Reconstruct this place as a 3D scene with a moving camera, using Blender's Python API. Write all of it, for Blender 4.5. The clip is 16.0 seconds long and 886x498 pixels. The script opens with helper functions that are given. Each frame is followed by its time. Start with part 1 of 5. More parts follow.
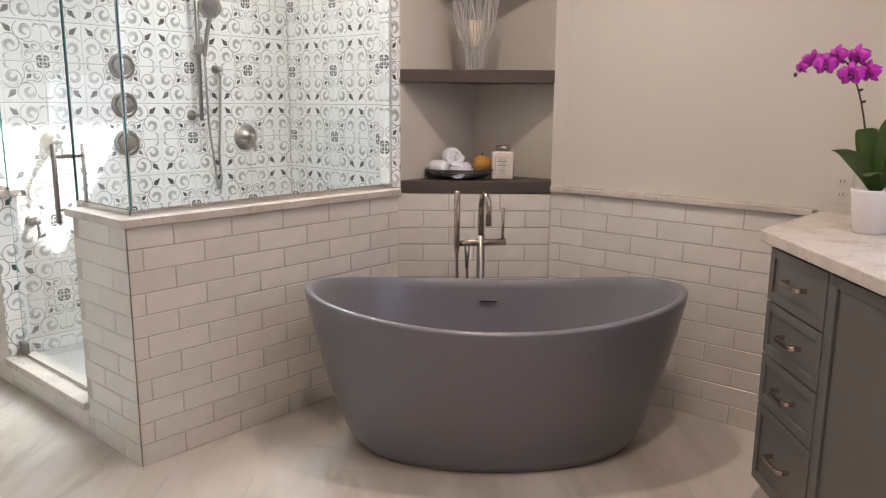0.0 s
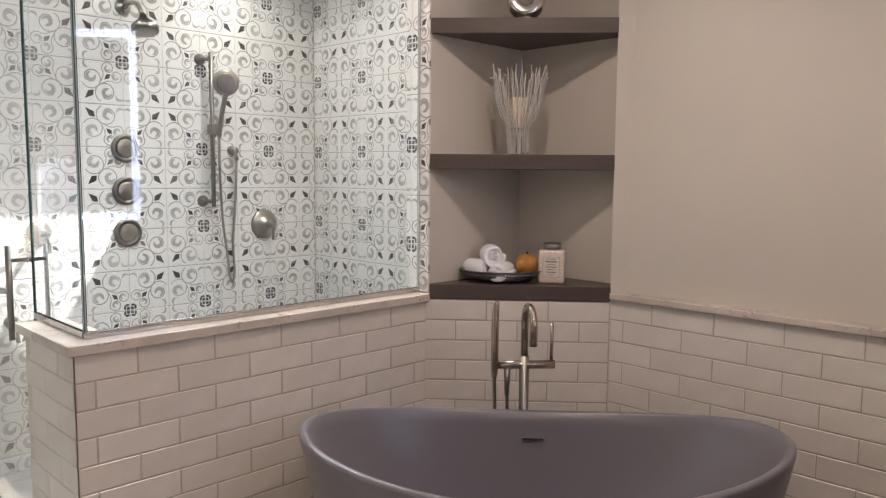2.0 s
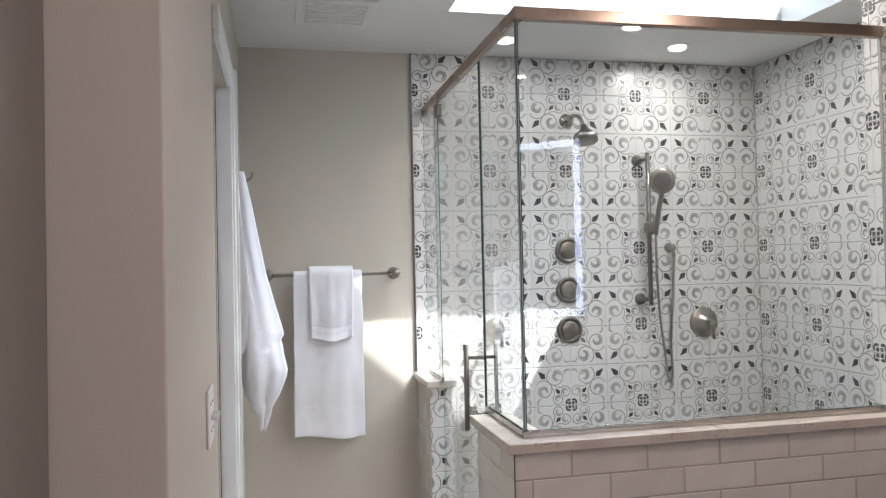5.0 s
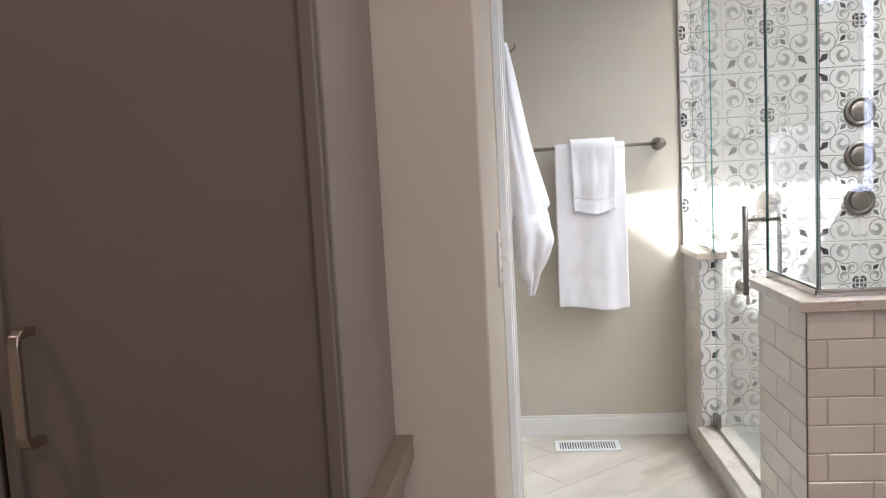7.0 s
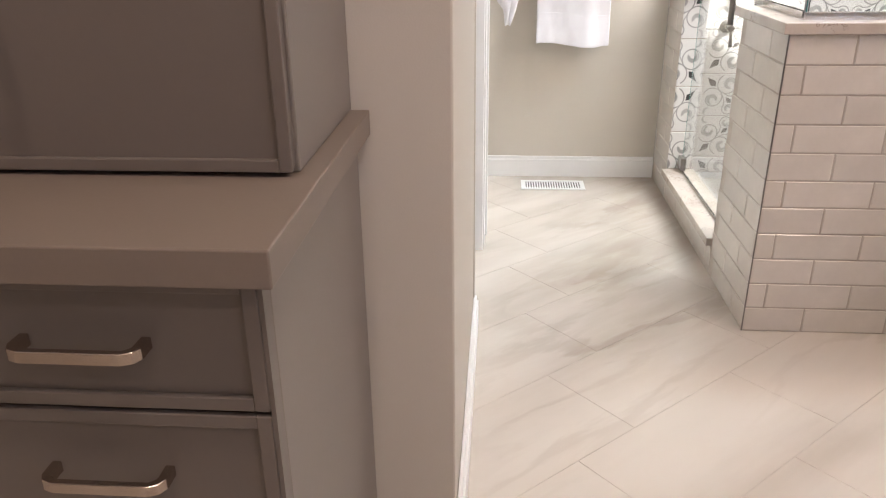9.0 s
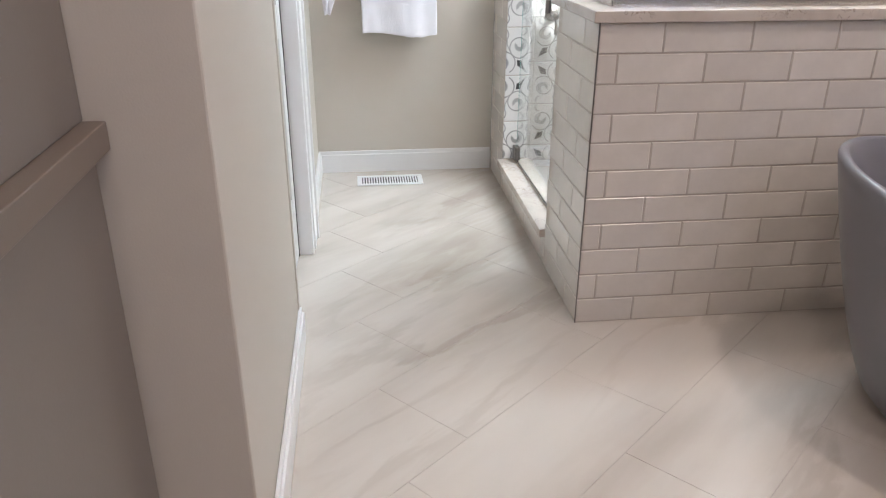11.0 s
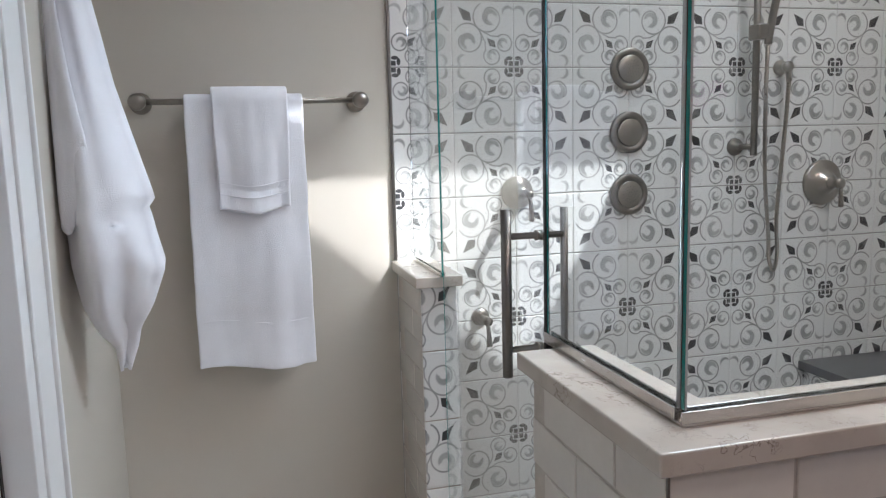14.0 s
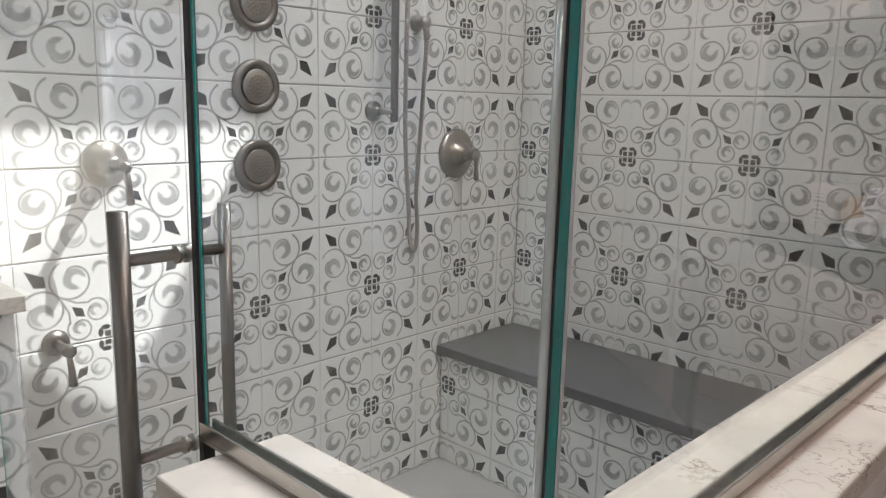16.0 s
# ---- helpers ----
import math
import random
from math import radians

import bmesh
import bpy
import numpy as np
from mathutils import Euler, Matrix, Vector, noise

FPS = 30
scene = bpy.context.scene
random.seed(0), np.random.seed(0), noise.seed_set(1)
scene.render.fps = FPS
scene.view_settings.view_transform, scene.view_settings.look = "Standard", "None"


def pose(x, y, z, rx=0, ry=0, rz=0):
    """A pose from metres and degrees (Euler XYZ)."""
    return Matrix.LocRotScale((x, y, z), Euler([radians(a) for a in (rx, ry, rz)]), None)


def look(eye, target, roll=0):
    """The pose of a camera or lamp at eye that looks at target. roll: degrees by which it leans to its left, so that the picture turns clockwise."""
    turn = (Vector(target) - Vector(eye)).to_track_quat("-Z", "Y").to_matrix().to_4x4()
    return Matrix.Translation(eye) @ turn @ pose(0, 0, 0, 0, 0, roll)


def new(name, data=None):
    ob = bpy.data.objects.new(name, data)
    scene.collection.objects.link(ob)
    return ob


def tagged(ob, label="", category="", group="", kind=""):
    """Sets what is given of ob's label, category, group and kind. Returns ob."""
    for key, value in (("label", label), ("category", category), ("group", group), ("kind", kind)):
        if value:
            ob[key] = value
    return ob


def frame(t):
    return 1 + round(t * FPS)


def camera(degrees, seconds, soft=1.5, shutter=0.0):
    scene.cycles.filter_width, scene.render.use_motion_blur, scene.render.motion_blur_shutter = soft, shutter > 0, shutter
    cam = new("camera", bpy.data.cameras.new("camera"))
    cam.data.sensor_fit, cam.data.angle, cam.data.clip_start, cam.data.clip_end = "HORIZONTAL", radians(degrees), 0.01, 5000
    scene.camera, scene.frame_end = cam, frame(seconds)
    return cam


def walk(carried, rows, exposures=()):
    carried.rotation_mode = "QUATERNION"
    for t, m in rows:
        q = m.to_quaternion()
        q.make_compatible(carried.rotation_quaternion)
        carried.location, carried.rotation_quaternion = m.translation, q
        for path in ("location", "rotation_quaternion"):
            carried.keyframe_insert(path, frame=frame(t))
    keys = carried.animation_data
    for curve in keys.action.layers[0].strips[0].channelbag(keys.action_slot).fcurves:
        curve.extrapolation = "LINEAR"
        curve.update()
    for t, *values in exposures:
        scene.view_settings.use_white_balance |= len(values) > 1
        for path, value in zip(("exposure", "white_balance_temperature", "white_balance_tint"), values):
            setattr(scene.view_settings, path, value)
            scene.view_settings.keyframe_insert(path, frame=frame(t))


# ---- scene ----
cam = camera(60.6, 16.0, soft=1.2)
SKY_POWER, SUN_POWER, CAN_POWER, WELL_POWER, RIM_MID, RIM_END = 0.05, 4.6, 2.4, 9.5, 0.558, 0.628
PATH = [
    (0, (0.369, 0.013, 1.311), (-0.92, 1.495, 0.932), 0.4),
    (0.5, (0.303, 0.108, 1.314), (-0.992, 1.584, 0.936), 0.8),
    (1, (0.255, 0.28, 1.341), (-1.115, 1.694, 0.985), 2.0),
    (1.5, (0.122, 0.398, 1.362), (-1.279, 1.794, 1.066), 1.3),
    (2, (0.011, 0.506, 1.389), (-1.394, 1.915, 1.188), 0.5),
    (2.5, (-0.008, 0.621, 1.437), (-1.489, 1.962, 1.35), 1.4),
    (3, (0.007, 0.704, 1.465), (-1.558, 1.95, 1.46), 2.0),
    (3.5, (0.019, 0.707, 1.481), (-1.632, 1.834, 1.516), 0.9),
    (4, (-0.016, 0.665, 1.48), (-1.811, 1.548, 1.527), -0.1),
    (4.2, (-0.024, 0.638, 1.475), (-1.865, 1.417, 1.52), -0.4),
    (6.5, (-0.007, 0.493, 1.34), (-2.004, 0.434, 1.246), -2.4),
    (7, (-0.01, 0.464, 1.306), (-1.99, 0.262, 1.111), -3.1),
    (7.5, (-0.015, 0.462, 1.276), (-1.976, 0.222, 0.968), -3.1),
    (8, (-0.02, 0.466, 1.238), (-1.948, 0.245, 0.754), -2.9),
    (8.5, (-0.025, 0.471, 1.195), (-1.905, 0.28, 0.541), -1.9),
    (9, (-0.033, 0.481, 1.157), (-1.865, 0.338, 0.368), -0.7),
    (9.2, (-0.039, 0.482, 1.139), (-1.847, 0.365, 0.291), -0.3),
    (11.3, (-0.257, 0.61, 1.147), (-2.092, 0.908, 0.409), 0.7),
    (11.5, (-0.323, 0.598, 1.163), (-2.179, 0.945, 0.504), 0.6),
    (12, (-0.478, 0.578, 1.192), (-2.354, 1.002, 0.645), -0.8),
    (12.5, (-0.682, 0.659, 1.221), (-2.596, 1.031, 0.78), -0.5),
    (13, (-0.903, 0.741, 1.244), (-2.853, 0.997, 0.879), -0.2),
    (13.5, (-1.167, 0.748, 1.262), (-3.127, 1.022, 0.972), -1.5),
    (14, (-1.394, 0.773, 1.261), (-3.309, 1.283, 0.99), -1.5),
    (14.5, (-1.52, 0.853, 1.26), (-3.319, 1.671, 0.953), 0.9),
    (15, (-1.601, 0.925, 1.251), (-3.231, 2.035, 0.918), 1.9),
    (15.5, (-1.758, 0.938, 1.254), (-3.232, 2.24, 0.885), 1.5),
    (16, (-1.937, 0.925, 1.252), (-3.296, 2.344, 0.879), 1.4),
]
EXPOSURES = [(0.0, 1.86, 6250, 7), (1.0, 1.80, 6400, 8), (2.0, 1.56, 6400, 9), (3.0, 1.34, 6300, 9), (4.0, 1.28, 6100, 8), (6.5, 1.32, 6100, 8), (7.0, 1.62, 6250, 8), (8.0, 1.86, 6420, 8), (9.0, 2.00, 6550, 10), (11.5, 1.56, 5850, 7), (12.0, 1.34, 5780, 7), (12.5, 1.13, 5750, 7), (13.5, 0.89, 5800, 8), (14.5, 0.86, 6000, 8), (16.0, 1.02, 6250, 9)]
walk(cam, [(t, look(eye, target, roll)) for t, eye, target, roll in PATH], EXPOSURES)

# ---- light ----
world = bpy.data.worlds.new("world")
scene.world = world
world.use_nodes = True
wn, wl = world.node_tree.nodes, world.node_tree.links
sky = wn.new("ShaderNodeTexSky")
sky.sky_type = "NISHITA"
sky.sun_disc = False
SUN_WAY = Vector((1.0, 1.2, 2.04)).normalized()
sky.sun_elevation = math.asin(SUN_WAY.z)
sky.sun_rotation = math.atan2(SUN_WAY.x, SUN_WAY.y)
wl.new(sky.outputs["Color"], wn["Background"].inputs["Color"])
wn["Background"].inputs["Strength"].default_value = SKY_POWER

sun_data = bpy.data.lights.new("sun", "SUN")
sun_data.energy, sun_data.angle, sun_data.color = SUN_POWER, radians(0.6), (1.0, 0.96, 0.9)
sun = new("sun", sun_data)
sun.matrix_world = look(SUN_WAY * 20, (0, 0, 0))

CEIL = 2.47

# the sky's light, in the skylight's opening
well_data = bpy.data.lights.new("skylight_lamp", "AREA")
well_data.shape, well_data.size, well_data.size_y = "RECTANGLE", 0.36, 1.5
well_data.energy, well_data.color, well_data.spread = WELL_POWER, (0.80, 0.92, 1.0), radians(130)
well = new("skylight_lamp", well_data)
well.matrix_world = pose(-2.82, 2.02, 2.95, -27, 0, 0)


# ---- materials ----
def nodes_of(name):
    m = bpy.data.materials.new(name)
    m.use_nodes = True
    return m, m.node_tree.nodes, m.node_tree.links, m.node_tree.nodes["Principled BSDF"]


def mat(name, rgb, rough=0.5, metal=0.0, vary=0.08, scale=6.0, grain=0.0, grain_scale=200.0, stretch=(1, 1, 1), random_tint=0.0, coat=0.0):
    """Paint, stone, metal or cloth: colour varied at a large and a small scale, with a fine relief."""
    m, n, l, b = nodes_of(name)
    tc = n.new("ShaderNodeTexCoord")
    mp = n.new("ShaderNodeMapping")
    mp.inputs["Scale"].default_value = stretch
    l.new(tc.outputs["Object"], mp.inputs["Vector"])
    big = n.new("ShaderNodeTexNoise")
    big.inputs["Scale"].default_value, big.inputs["Detail"].default_value = scale, 5
    l.new(mp.outputs["Vector"], big.inputs["Vector"])
    fine = n.new("ShaderNodeTexNoise")
    fine.inputs["Scale"].default_value, fine.inputs["Detail"].default_value = grain_scale, 3
    l.new(mp.outputs["Vector"], fine.inputs["Vector"])
    mixed = n.new("ShaderNodeMath")
    mixed.operation = "MULTIPLY_ADD"
    mixed.inputs[1].default_value = 0.35
    l.new(fine.outputs["Fac"], mixed.inputs[0])
    l.new(big.outputs["Fac"], mixed.inputs[2])
    ramp = n.new("ShaderNodeMapRange")
    ramp.inputs["From Min"].default_value, ramp.inputs["From Max"].default_value = 0.35, 1.0
    ramp.inputs["To Min"].default_value, ramp.inputs["To Max"].default_value = 1 - vary, 1 + vary
    l.new(mixed.outputs[0], ramp.inputs["Value"])
    hsv = n.new("ShaderNodeHueSaturation")
    hsv.inputs["Color"].default_value = (*rgb, 1)
    out = ramp.outputs["Result"]
    if random_tint:
        info = n.new("ShaderNodeObjectInfo")
        r = n.new("ShaderNodeMapRange")
        r.inputs["To Min"].default_value, r.inputs["To Max"].default_value = 1 - random_tint, 1 + random_tint
        l.new(info.outputs["Random"], r.inputs["Value"])
        mul = n.new("ShaderNodeMath")
        mul.operation = "MULTIPLY"
        l.new(out, mul.inputs[0])
        l.new(r.outputs["Result"], mul.inputs[1])
        out = mul.outputs[0]
    l.new(out, hsv.inputs["Value"])
    l.new(hsv.outputs["Color"], b.inputs["Base Color"])
    rr = n.new("ShaderNodeMapRange")
    rr.inputs["To Min"].default_value, rr.inputs["To Max"].default_value = max(0.02, rough - 0.025), min(1, rough + 0.025)
    l.new(big.outputs["Fac"], rr.inputs["Value"])
    l.new(rr.outputs["Result"], b.inputs["Roughness"])
    b.inputs["Metallic"].default_value = metal
    if coat:
        b.inputs["Coat Weight"].default_value = coat
        b.inputs["Coat Roughness"].default_value = 0.22
    if grain:
        bump = n.new("ShaderNodeBump")
        bump.inputs["Strength"].default_value, bump.inputs["Distance"].default_value = grain, 0.002
        l.new(fine.outputs["Fac"], bump.inputs["Height"])
        l.new(bump.outputs["Normal"], b.inputs["Normal"])
    return m


def glass_mat(name, tint=(0.93, 0.99, 0.97), rough=0.0, ior=1.45):
    m, n, l, b = nodes_of(name)
    b.inputs["Base Color"].default_value = (*tint, 1)
    b.inputs["Transmission Weight"].default_value = 1
    b.inputs["Roughness"].default_value = rough
    b.inputs["IOR"].default_value = ior
    return m


def lamp_mat(name, rgb, strength):
    m, n, l, b = nodes_of(name)
    b.inputs["Base Color"].default_value = (0.9, 0.9, 0.9, 1)
    b.inputs["Emission Color"].default_value = (*rgb, 1)
    b.inputs["Emission Strength"].default_value = strength
    return m


def marble_mat(name, base, vein, scale, rough, stretch=(1, 1, 1), turn=0.0, amount=0.6, random_shift=False, cloud=0.5, soft=0.035, detail=6, along=None):
    """Stone with drawn-out veins and clouds."""
    m, n, l, b = nodes_of(name)
    tc = n.new("ShaderNodeTexCoord")
    mp = n.new("ShaderNodeMapping")
    mp.inputs["Scale"].default_value = stretch
    mp.inputs["Rotation"].default_value = (0, 0, radians(turn))
    src = tc.outputs["Object"]
    if along is not None:
        mp.vector_type = "TEXTURE"
        mp.inputs["Rotation"].default_value = (0, 0, radians(along))
        geo = n.new("ShaderNodeNewGeometry")
        src = geo.outputs["Position"]
    if random_shift:
        info = n.new("ShaderNodeObjectInfo")
        sh = n.new("ShaderNodeVectorMath")
        sh.operation = "MULTIPLY_ADD"
        sh.inputs[1].default_value = (37.0, 53.0, 11.0)
        l.new(info.outputs["Random"], sh.inputs[0])
        l.new(tc.outputs["Object"], sh.inputs[2])
        src = sh.outputs[0]
    l.new(src, mp.inputs["Vector"])
    warp = n.new("ShaderNodeTexNoise")
    warp.inputs["Scale"].default_value, warp.inputs["Detail"].default_value = scale * 0.6, detail
    l.new(mp.outputs["Vector"], warp.inputs["Vector"])
    add = n.new("ShaderNodeVectorMath")
    add.operation = "MULTIPLY_ADD"
    add.inputs[1].default_value = (0.6, 0.6, 0.6)
    l.new(warp.outputs["Color"], add.inputs[0])
    l.new(mp.outputs["Vector"], add.inputs[2])
    no = n.new("ShaderNodeTexNoise")
    no.inputs["Scale"].default_value, no.inputs["Detail"].default_value = scale, 8
    l.new(add.outputs[0], no.inputs["Vector"])
    d = n.new("ShaderNodeMath")
    d.operation = "SUBTRACT"
    d.inputs[1].default_value = 0.5
    l.new(no.outputs["Fac"], d.inputs[0])
    ab = n.new("ShaderNodeMath")
    ab.operation = "ABSOLUTE"
    l.new(d.outputs[0], ab.inputs[0])
    thin = n.new("ShaderNodeMapRange")
    thin.inputs["From Min"].default_value, thin.inputs["From Max"].default_value = 0.0, soft
    thin.interpolation_type = "SMOOTHERSTEP"
    thin.inputs["To Min"].default_value, thin.inputs["To Max"].default_value = amount, 0.0
    l.new(ab.outputs[0], thin.inputs["Value"])
    cl = n.new("ShaderNodeMapRange")
    cl.interpolation_type = "SMOOTHERSTEP"
    cl.inputs["From Min"].default_value, cl.inputs["From Max"].default_value = 0.34, 0.78
    cl.inputs["To Min"].default_value, cl.inputs["To Max"].default_value = 0.0, cloud
    l.new(warp.outputs["Fac"], cl.inputs["Value"])
    patch = n.new("ShaderNodeTexNoise")
    patch.inputs["Scale"].default_value = scale * 0.8
    l.new(mp.outputs["Vector"], patch.inputs["Vector"])
    pm = n.new("ShaderNodeMapRange")
    pm.interpolation_type = "SMOOTHERSTEP"
    pm.inputs["From Min"].default_value, pm.inputs["From Max"].default_value = 0.36, 0.74
    l.new(patch.outputs["Fac"], pm.inputs["Value"])
    tv = n.new("ShaderNodeMath")
    tv.operation = "MULTIPLY"
    l.new(thin.outputs["Result"], tv.inputs[0])
    l.new(pm.outputs["Result"], tv.inputs[1])
    mx = n.new("ShaderNodeMath")
    mx.operation = "ADD"
    mx.use_clamp = True
    l.new(tv.outputs[0], mx.inputs[0])
    l.new(cl.outputs["Result"], mx.inputs[1])
    mix = n.new("ShaderNodeMix")
    mix.data_type = "RGBA"
    mix.inputs["A"].default_value = (*base, 1)
    mix.inputs["B"].default_value = (*vein, 1)
    l.new(mx.outputs[0], mix.inputs["Factor"])
    l.new(mix.outputs["Result"], b.inputs["Base Color"])
    rr = n.new("ShaderNodeMapRange")
    rr.inputs["To Min"].default_value, rr.inputs["To Max"].default_value = max(0.03, rough - 0.03), rough + 0.03
    l.new(warp.outputs["Fac"], rr.inputs["Value"])
    l.new(rr.outputs["Result"], b.inputs["Roughness"])
    return m


def pattern_mat():
    """Glazed wall tile printed with scrolls, kites and a quarter rosette; its corner (0, 0) is the rosette's middle."""
    m, n, l, b = nodes_of("patterned_tile_glaze")
    uv = n.new("ShaderNodeUVMap")
    uv.uv_map = "print"
    sep = n.new("ShaderNodeSeparateXYZ")
    l.new(uv.outputs["UV"], sep.inputs[0])

    def put(sock, v):
        if isinstance(v, (int, float)):
            sock.default_value = v
        else:
            l.new(v, sock)

    def op(kind, a, c=0.0, e=0.0):
        nd = n.new("ShaderNodeMath")
        nd.operation = kind
        put(nd.inputs[0], a)
        put(nd.inputs[1], c)
        put(nd.inputs[2], e)
        return nd.outputs[0]

    def step(v, edge, soft=0.012):
        """1 where v is under edge."""
        nd = n.new("ShaderNodeMapRange")
        put(nd.inputs["Value"], v)
        nd.inputs["From Min"].default_value, nd.inputs["From Max"].default_value = edge - soft, edge + soft
        nd.inputs["To Min"].default_value, nd.inputs["To Max"].default_value = 1, 0
        return nd.outputs["Result"]

    u, v = sep.outputs["X"], sep.outputs["Y"]
    p, q = op("MAXIMUM", u, v), op("MINIMUM", u, v)

    def dist(cx, cy):
        dx, dy = op("SUBTRACT", p, cx), op("SUBTRACT", q, cy)
        return op("SQRT", op("ADD", op("MULTIPLY", dx, dx), op("MULTIPLY", dy, dy)))

    def both(a, c):
        return op("MULTIPLY", a, c)

    def no(a):
        return op("SUBTRACT", 1.0, a)

    def any_of(*a):
        r = a[0]
        for x in a[1:]:
            r = op("MAXIMUM", r, x)
        return r

    def spiral(cx, cy, way, start, r0, fall, power, w):
        """A scroll that turns inwards from the angle start, the sooner the lower its power."""
        a = op("ARCTAN2", op("SUBTRACT", q, cy), op("SUBTRACT", p, cx))
        f = op("FRACT", op("ADD", op("MULTIPLY", op("SUBTRACT", a, radians(start)), way / (2 * math.pi)), 2.0))
        want = op("SUBTRACT", r0, op("MULTIPLY", op("POWER", f, float(power)), fall))
        return step(op("ABSOLUTE", op("SUBTRACT", dist(cx, cy), want)), w, 0.006)

    def seg(ax, ay, bx, by):
        """Distance from a straight stroke."""
        ex, ey = bx - ax, by - ay
        px, py = op("SUBTRACT", p, ax), op("SUBTRACT", q, ay)
        f = op("DIVIDE", op("ADD", op("MULTIPLY", px, ex), op("MULTIPLY", py, ey)), ex * ex + ey * ey)
        f = op("MAXIMUM", op("MINIMUM", f, 1.0), 0.0)
        dx, dy = op("SUBTRACT", px, op("MULTIPLY", f, ex)), op("SUBTRACT", py, op("MULTIPLY", f, ey))
        return op("SQRT", op("ADD", op("MULTIPLY", dx, dx), op("MULTIPLY", dy, dy)))

    def oval(cx, cy, rx, ry):
        dx, dy = op("DIVIDE", op("SUBTRACT", p, cx), rx), op("DIVIDE", op("SUBTRACT", q, cy), ry)
        return step(op("ADD", op("MULTIPLY", dx, dx), op("MULTIPLY", dy, dy)), 1.0, 0.18)

    lines = any_of(spiral(0.745, 0.425, 1, 28, 0.225, 0.125, 4, 0.0125), spiral(0.355, 0.165, -1, 45, 0.135, 0.065, 3, 0.0115),
                   step(seg(0.458, 0.24, 0.466, 0.37), 0.0105, 0.006), step(seg(0.466, 0.37, 0.545, 0.53), 0.0105, 0.006))
    comma_b = both(step(dist(0.748, 0.385), 0.124), no(any_of(step(dist(0.738, 0.358), 0.060), step(dist(0.700, 0.305), 0.066))))
    comma_s = both(step(dist(0.365, 0.178), 0.074), no(any_of(step(dist(0.350, 0.162), 0.036), step(dist(0.322, 0.140), 0.042))))
    hook = both(step(dist(0.835, 0.095), 0.092), no(step(dist(0.782, 0.072), 0.098)))
    grey = any_of(comma_b, comma_s, hook)
    s = op("MULTIPLY", op("ADD", u, v), 0.7071)
    t = op("ABSOLUTE", op("MULTIPLY", op("SUBTRACT", u, v), 0.7071))

    def kite(s0, back, ahead, wide):
        ds = op("SUBTRACT", s, s0)
        ln = op("MAXIMUM", op("DIVIDE", ds, ahead), op("DIVIDE", ds, -back))
        return step(op("ADD", ln, op("DIVIDE", t, wide)), 1.0, 0.06)

    kites = any_of(kite(0.50, 0.085, 0.115, 0.056), kite(1.07, 0.10, 0.20, 0.078))
    ros = any_of(both(both(step(p, 0.086, 0.006), no(step(q, 0.014, 0.005))), step(dist(0.0, 0.0), 0.118, 0.006)), oval(0.130, 0.072, 0.030, 0.054))
    dark = any_of(kites, ros)
    tc = n.new("ShaderNodeTexCoord")
    info = n.new("ShaderNodeObjectInfo")
    shift = n.new("ShaderNodeVectorMath")
    shift.operation = "MULTIPLY_ADD"
    shift.inputs[1].default_value = (31, 17, 23)
    l.new(info.outputs["Random"], shift.inputs[0])
    l.new(tc.outputs["Object"], shift.inputs[2])
    worn = n.new("ShaderNodeTexNoise")
    worn.inputs["Scale"].default_value, worn.inputs["Detail"].default_value = 11, 4
    l.new(shift.outputs[0], worn.inputs["Vector"])
    wr = n.new("ShaderNodeMapRange")
    wr.inputs["From Min"].default_value, wr.inputs["From Max"].default_value = 0.32, 0.62
    wr.inputs["To Min"].default_value, wr.inputs["To Max"].default_value = 0.62, 1.0
    l.new(worn.outputs["Fac"], wr.inputs["Value"])
    wr2 = n.new("ShaderNodeMapRange")
    wr2.inputs["From Min"].default_value, wr2.inputs["From Max"].default_value = 0.3, 0.45
    wr2.inputs["To Min"].default_value, wr2.inputs["To Max"].default_value = 0.75, 1.0
    l.new(worn.outputs["Fac"], wr2.inputs["Value"])
    speck = n.new("ShaderNodeTexNoise")
    speck.inputs["Scale"].default_value, speck.inputs["Detail"].default_value = 160, 4
    l.new(shift.outputs[0], speck.inputs["Vector"])

    def mixc(a, c, f):
        nd = n.new("ShaderNodeMix")
        nd.data_type = "RGBA"
        put(nd.inputs["Factor"], f)
        if isinstance(a, tuple):
            nd.inputs["A"].default_value = (*a, 1)
        else:
            l.new(a, nd.inputs["A"])
        nd.inputs["B"].default_value = (*c, 1)
        return nd.outputs["Result"]

    col = mixc((0.73, 0.725, 0.71), (0.65, 0.645, 0.63), speck.outputs["Fac"])
    col = mixc(col, (0.20, 0.20, 0.198), both(grey, op("MULTIPLY", wr.outputs["Result"], 0.85)))
    col = mixc(col, (0.17, 0.17, 0.168), both(lines, op("MULTIPLY", wr.outputs["Result"], 0.9)))
    col = mixc(col, (0.040, 0.040, 0.042), both(dark, wr2.outputs["Result"]))
    l.new(col, b.inputs["Base Color"])
    b.inputs["Roughness"].default_value = 0.28
    bump = n.new("ShaderNodeBump")
    bump.inputs["Strength"].default_value, bump.inputs["Distance"].default_value = 0.12, 0.002
    l.new(worn.outputs["Fac"], bump.inputs["Height"])
    l.new(bump.outputs["Normal"], b.inputs["Normal"])
    return m


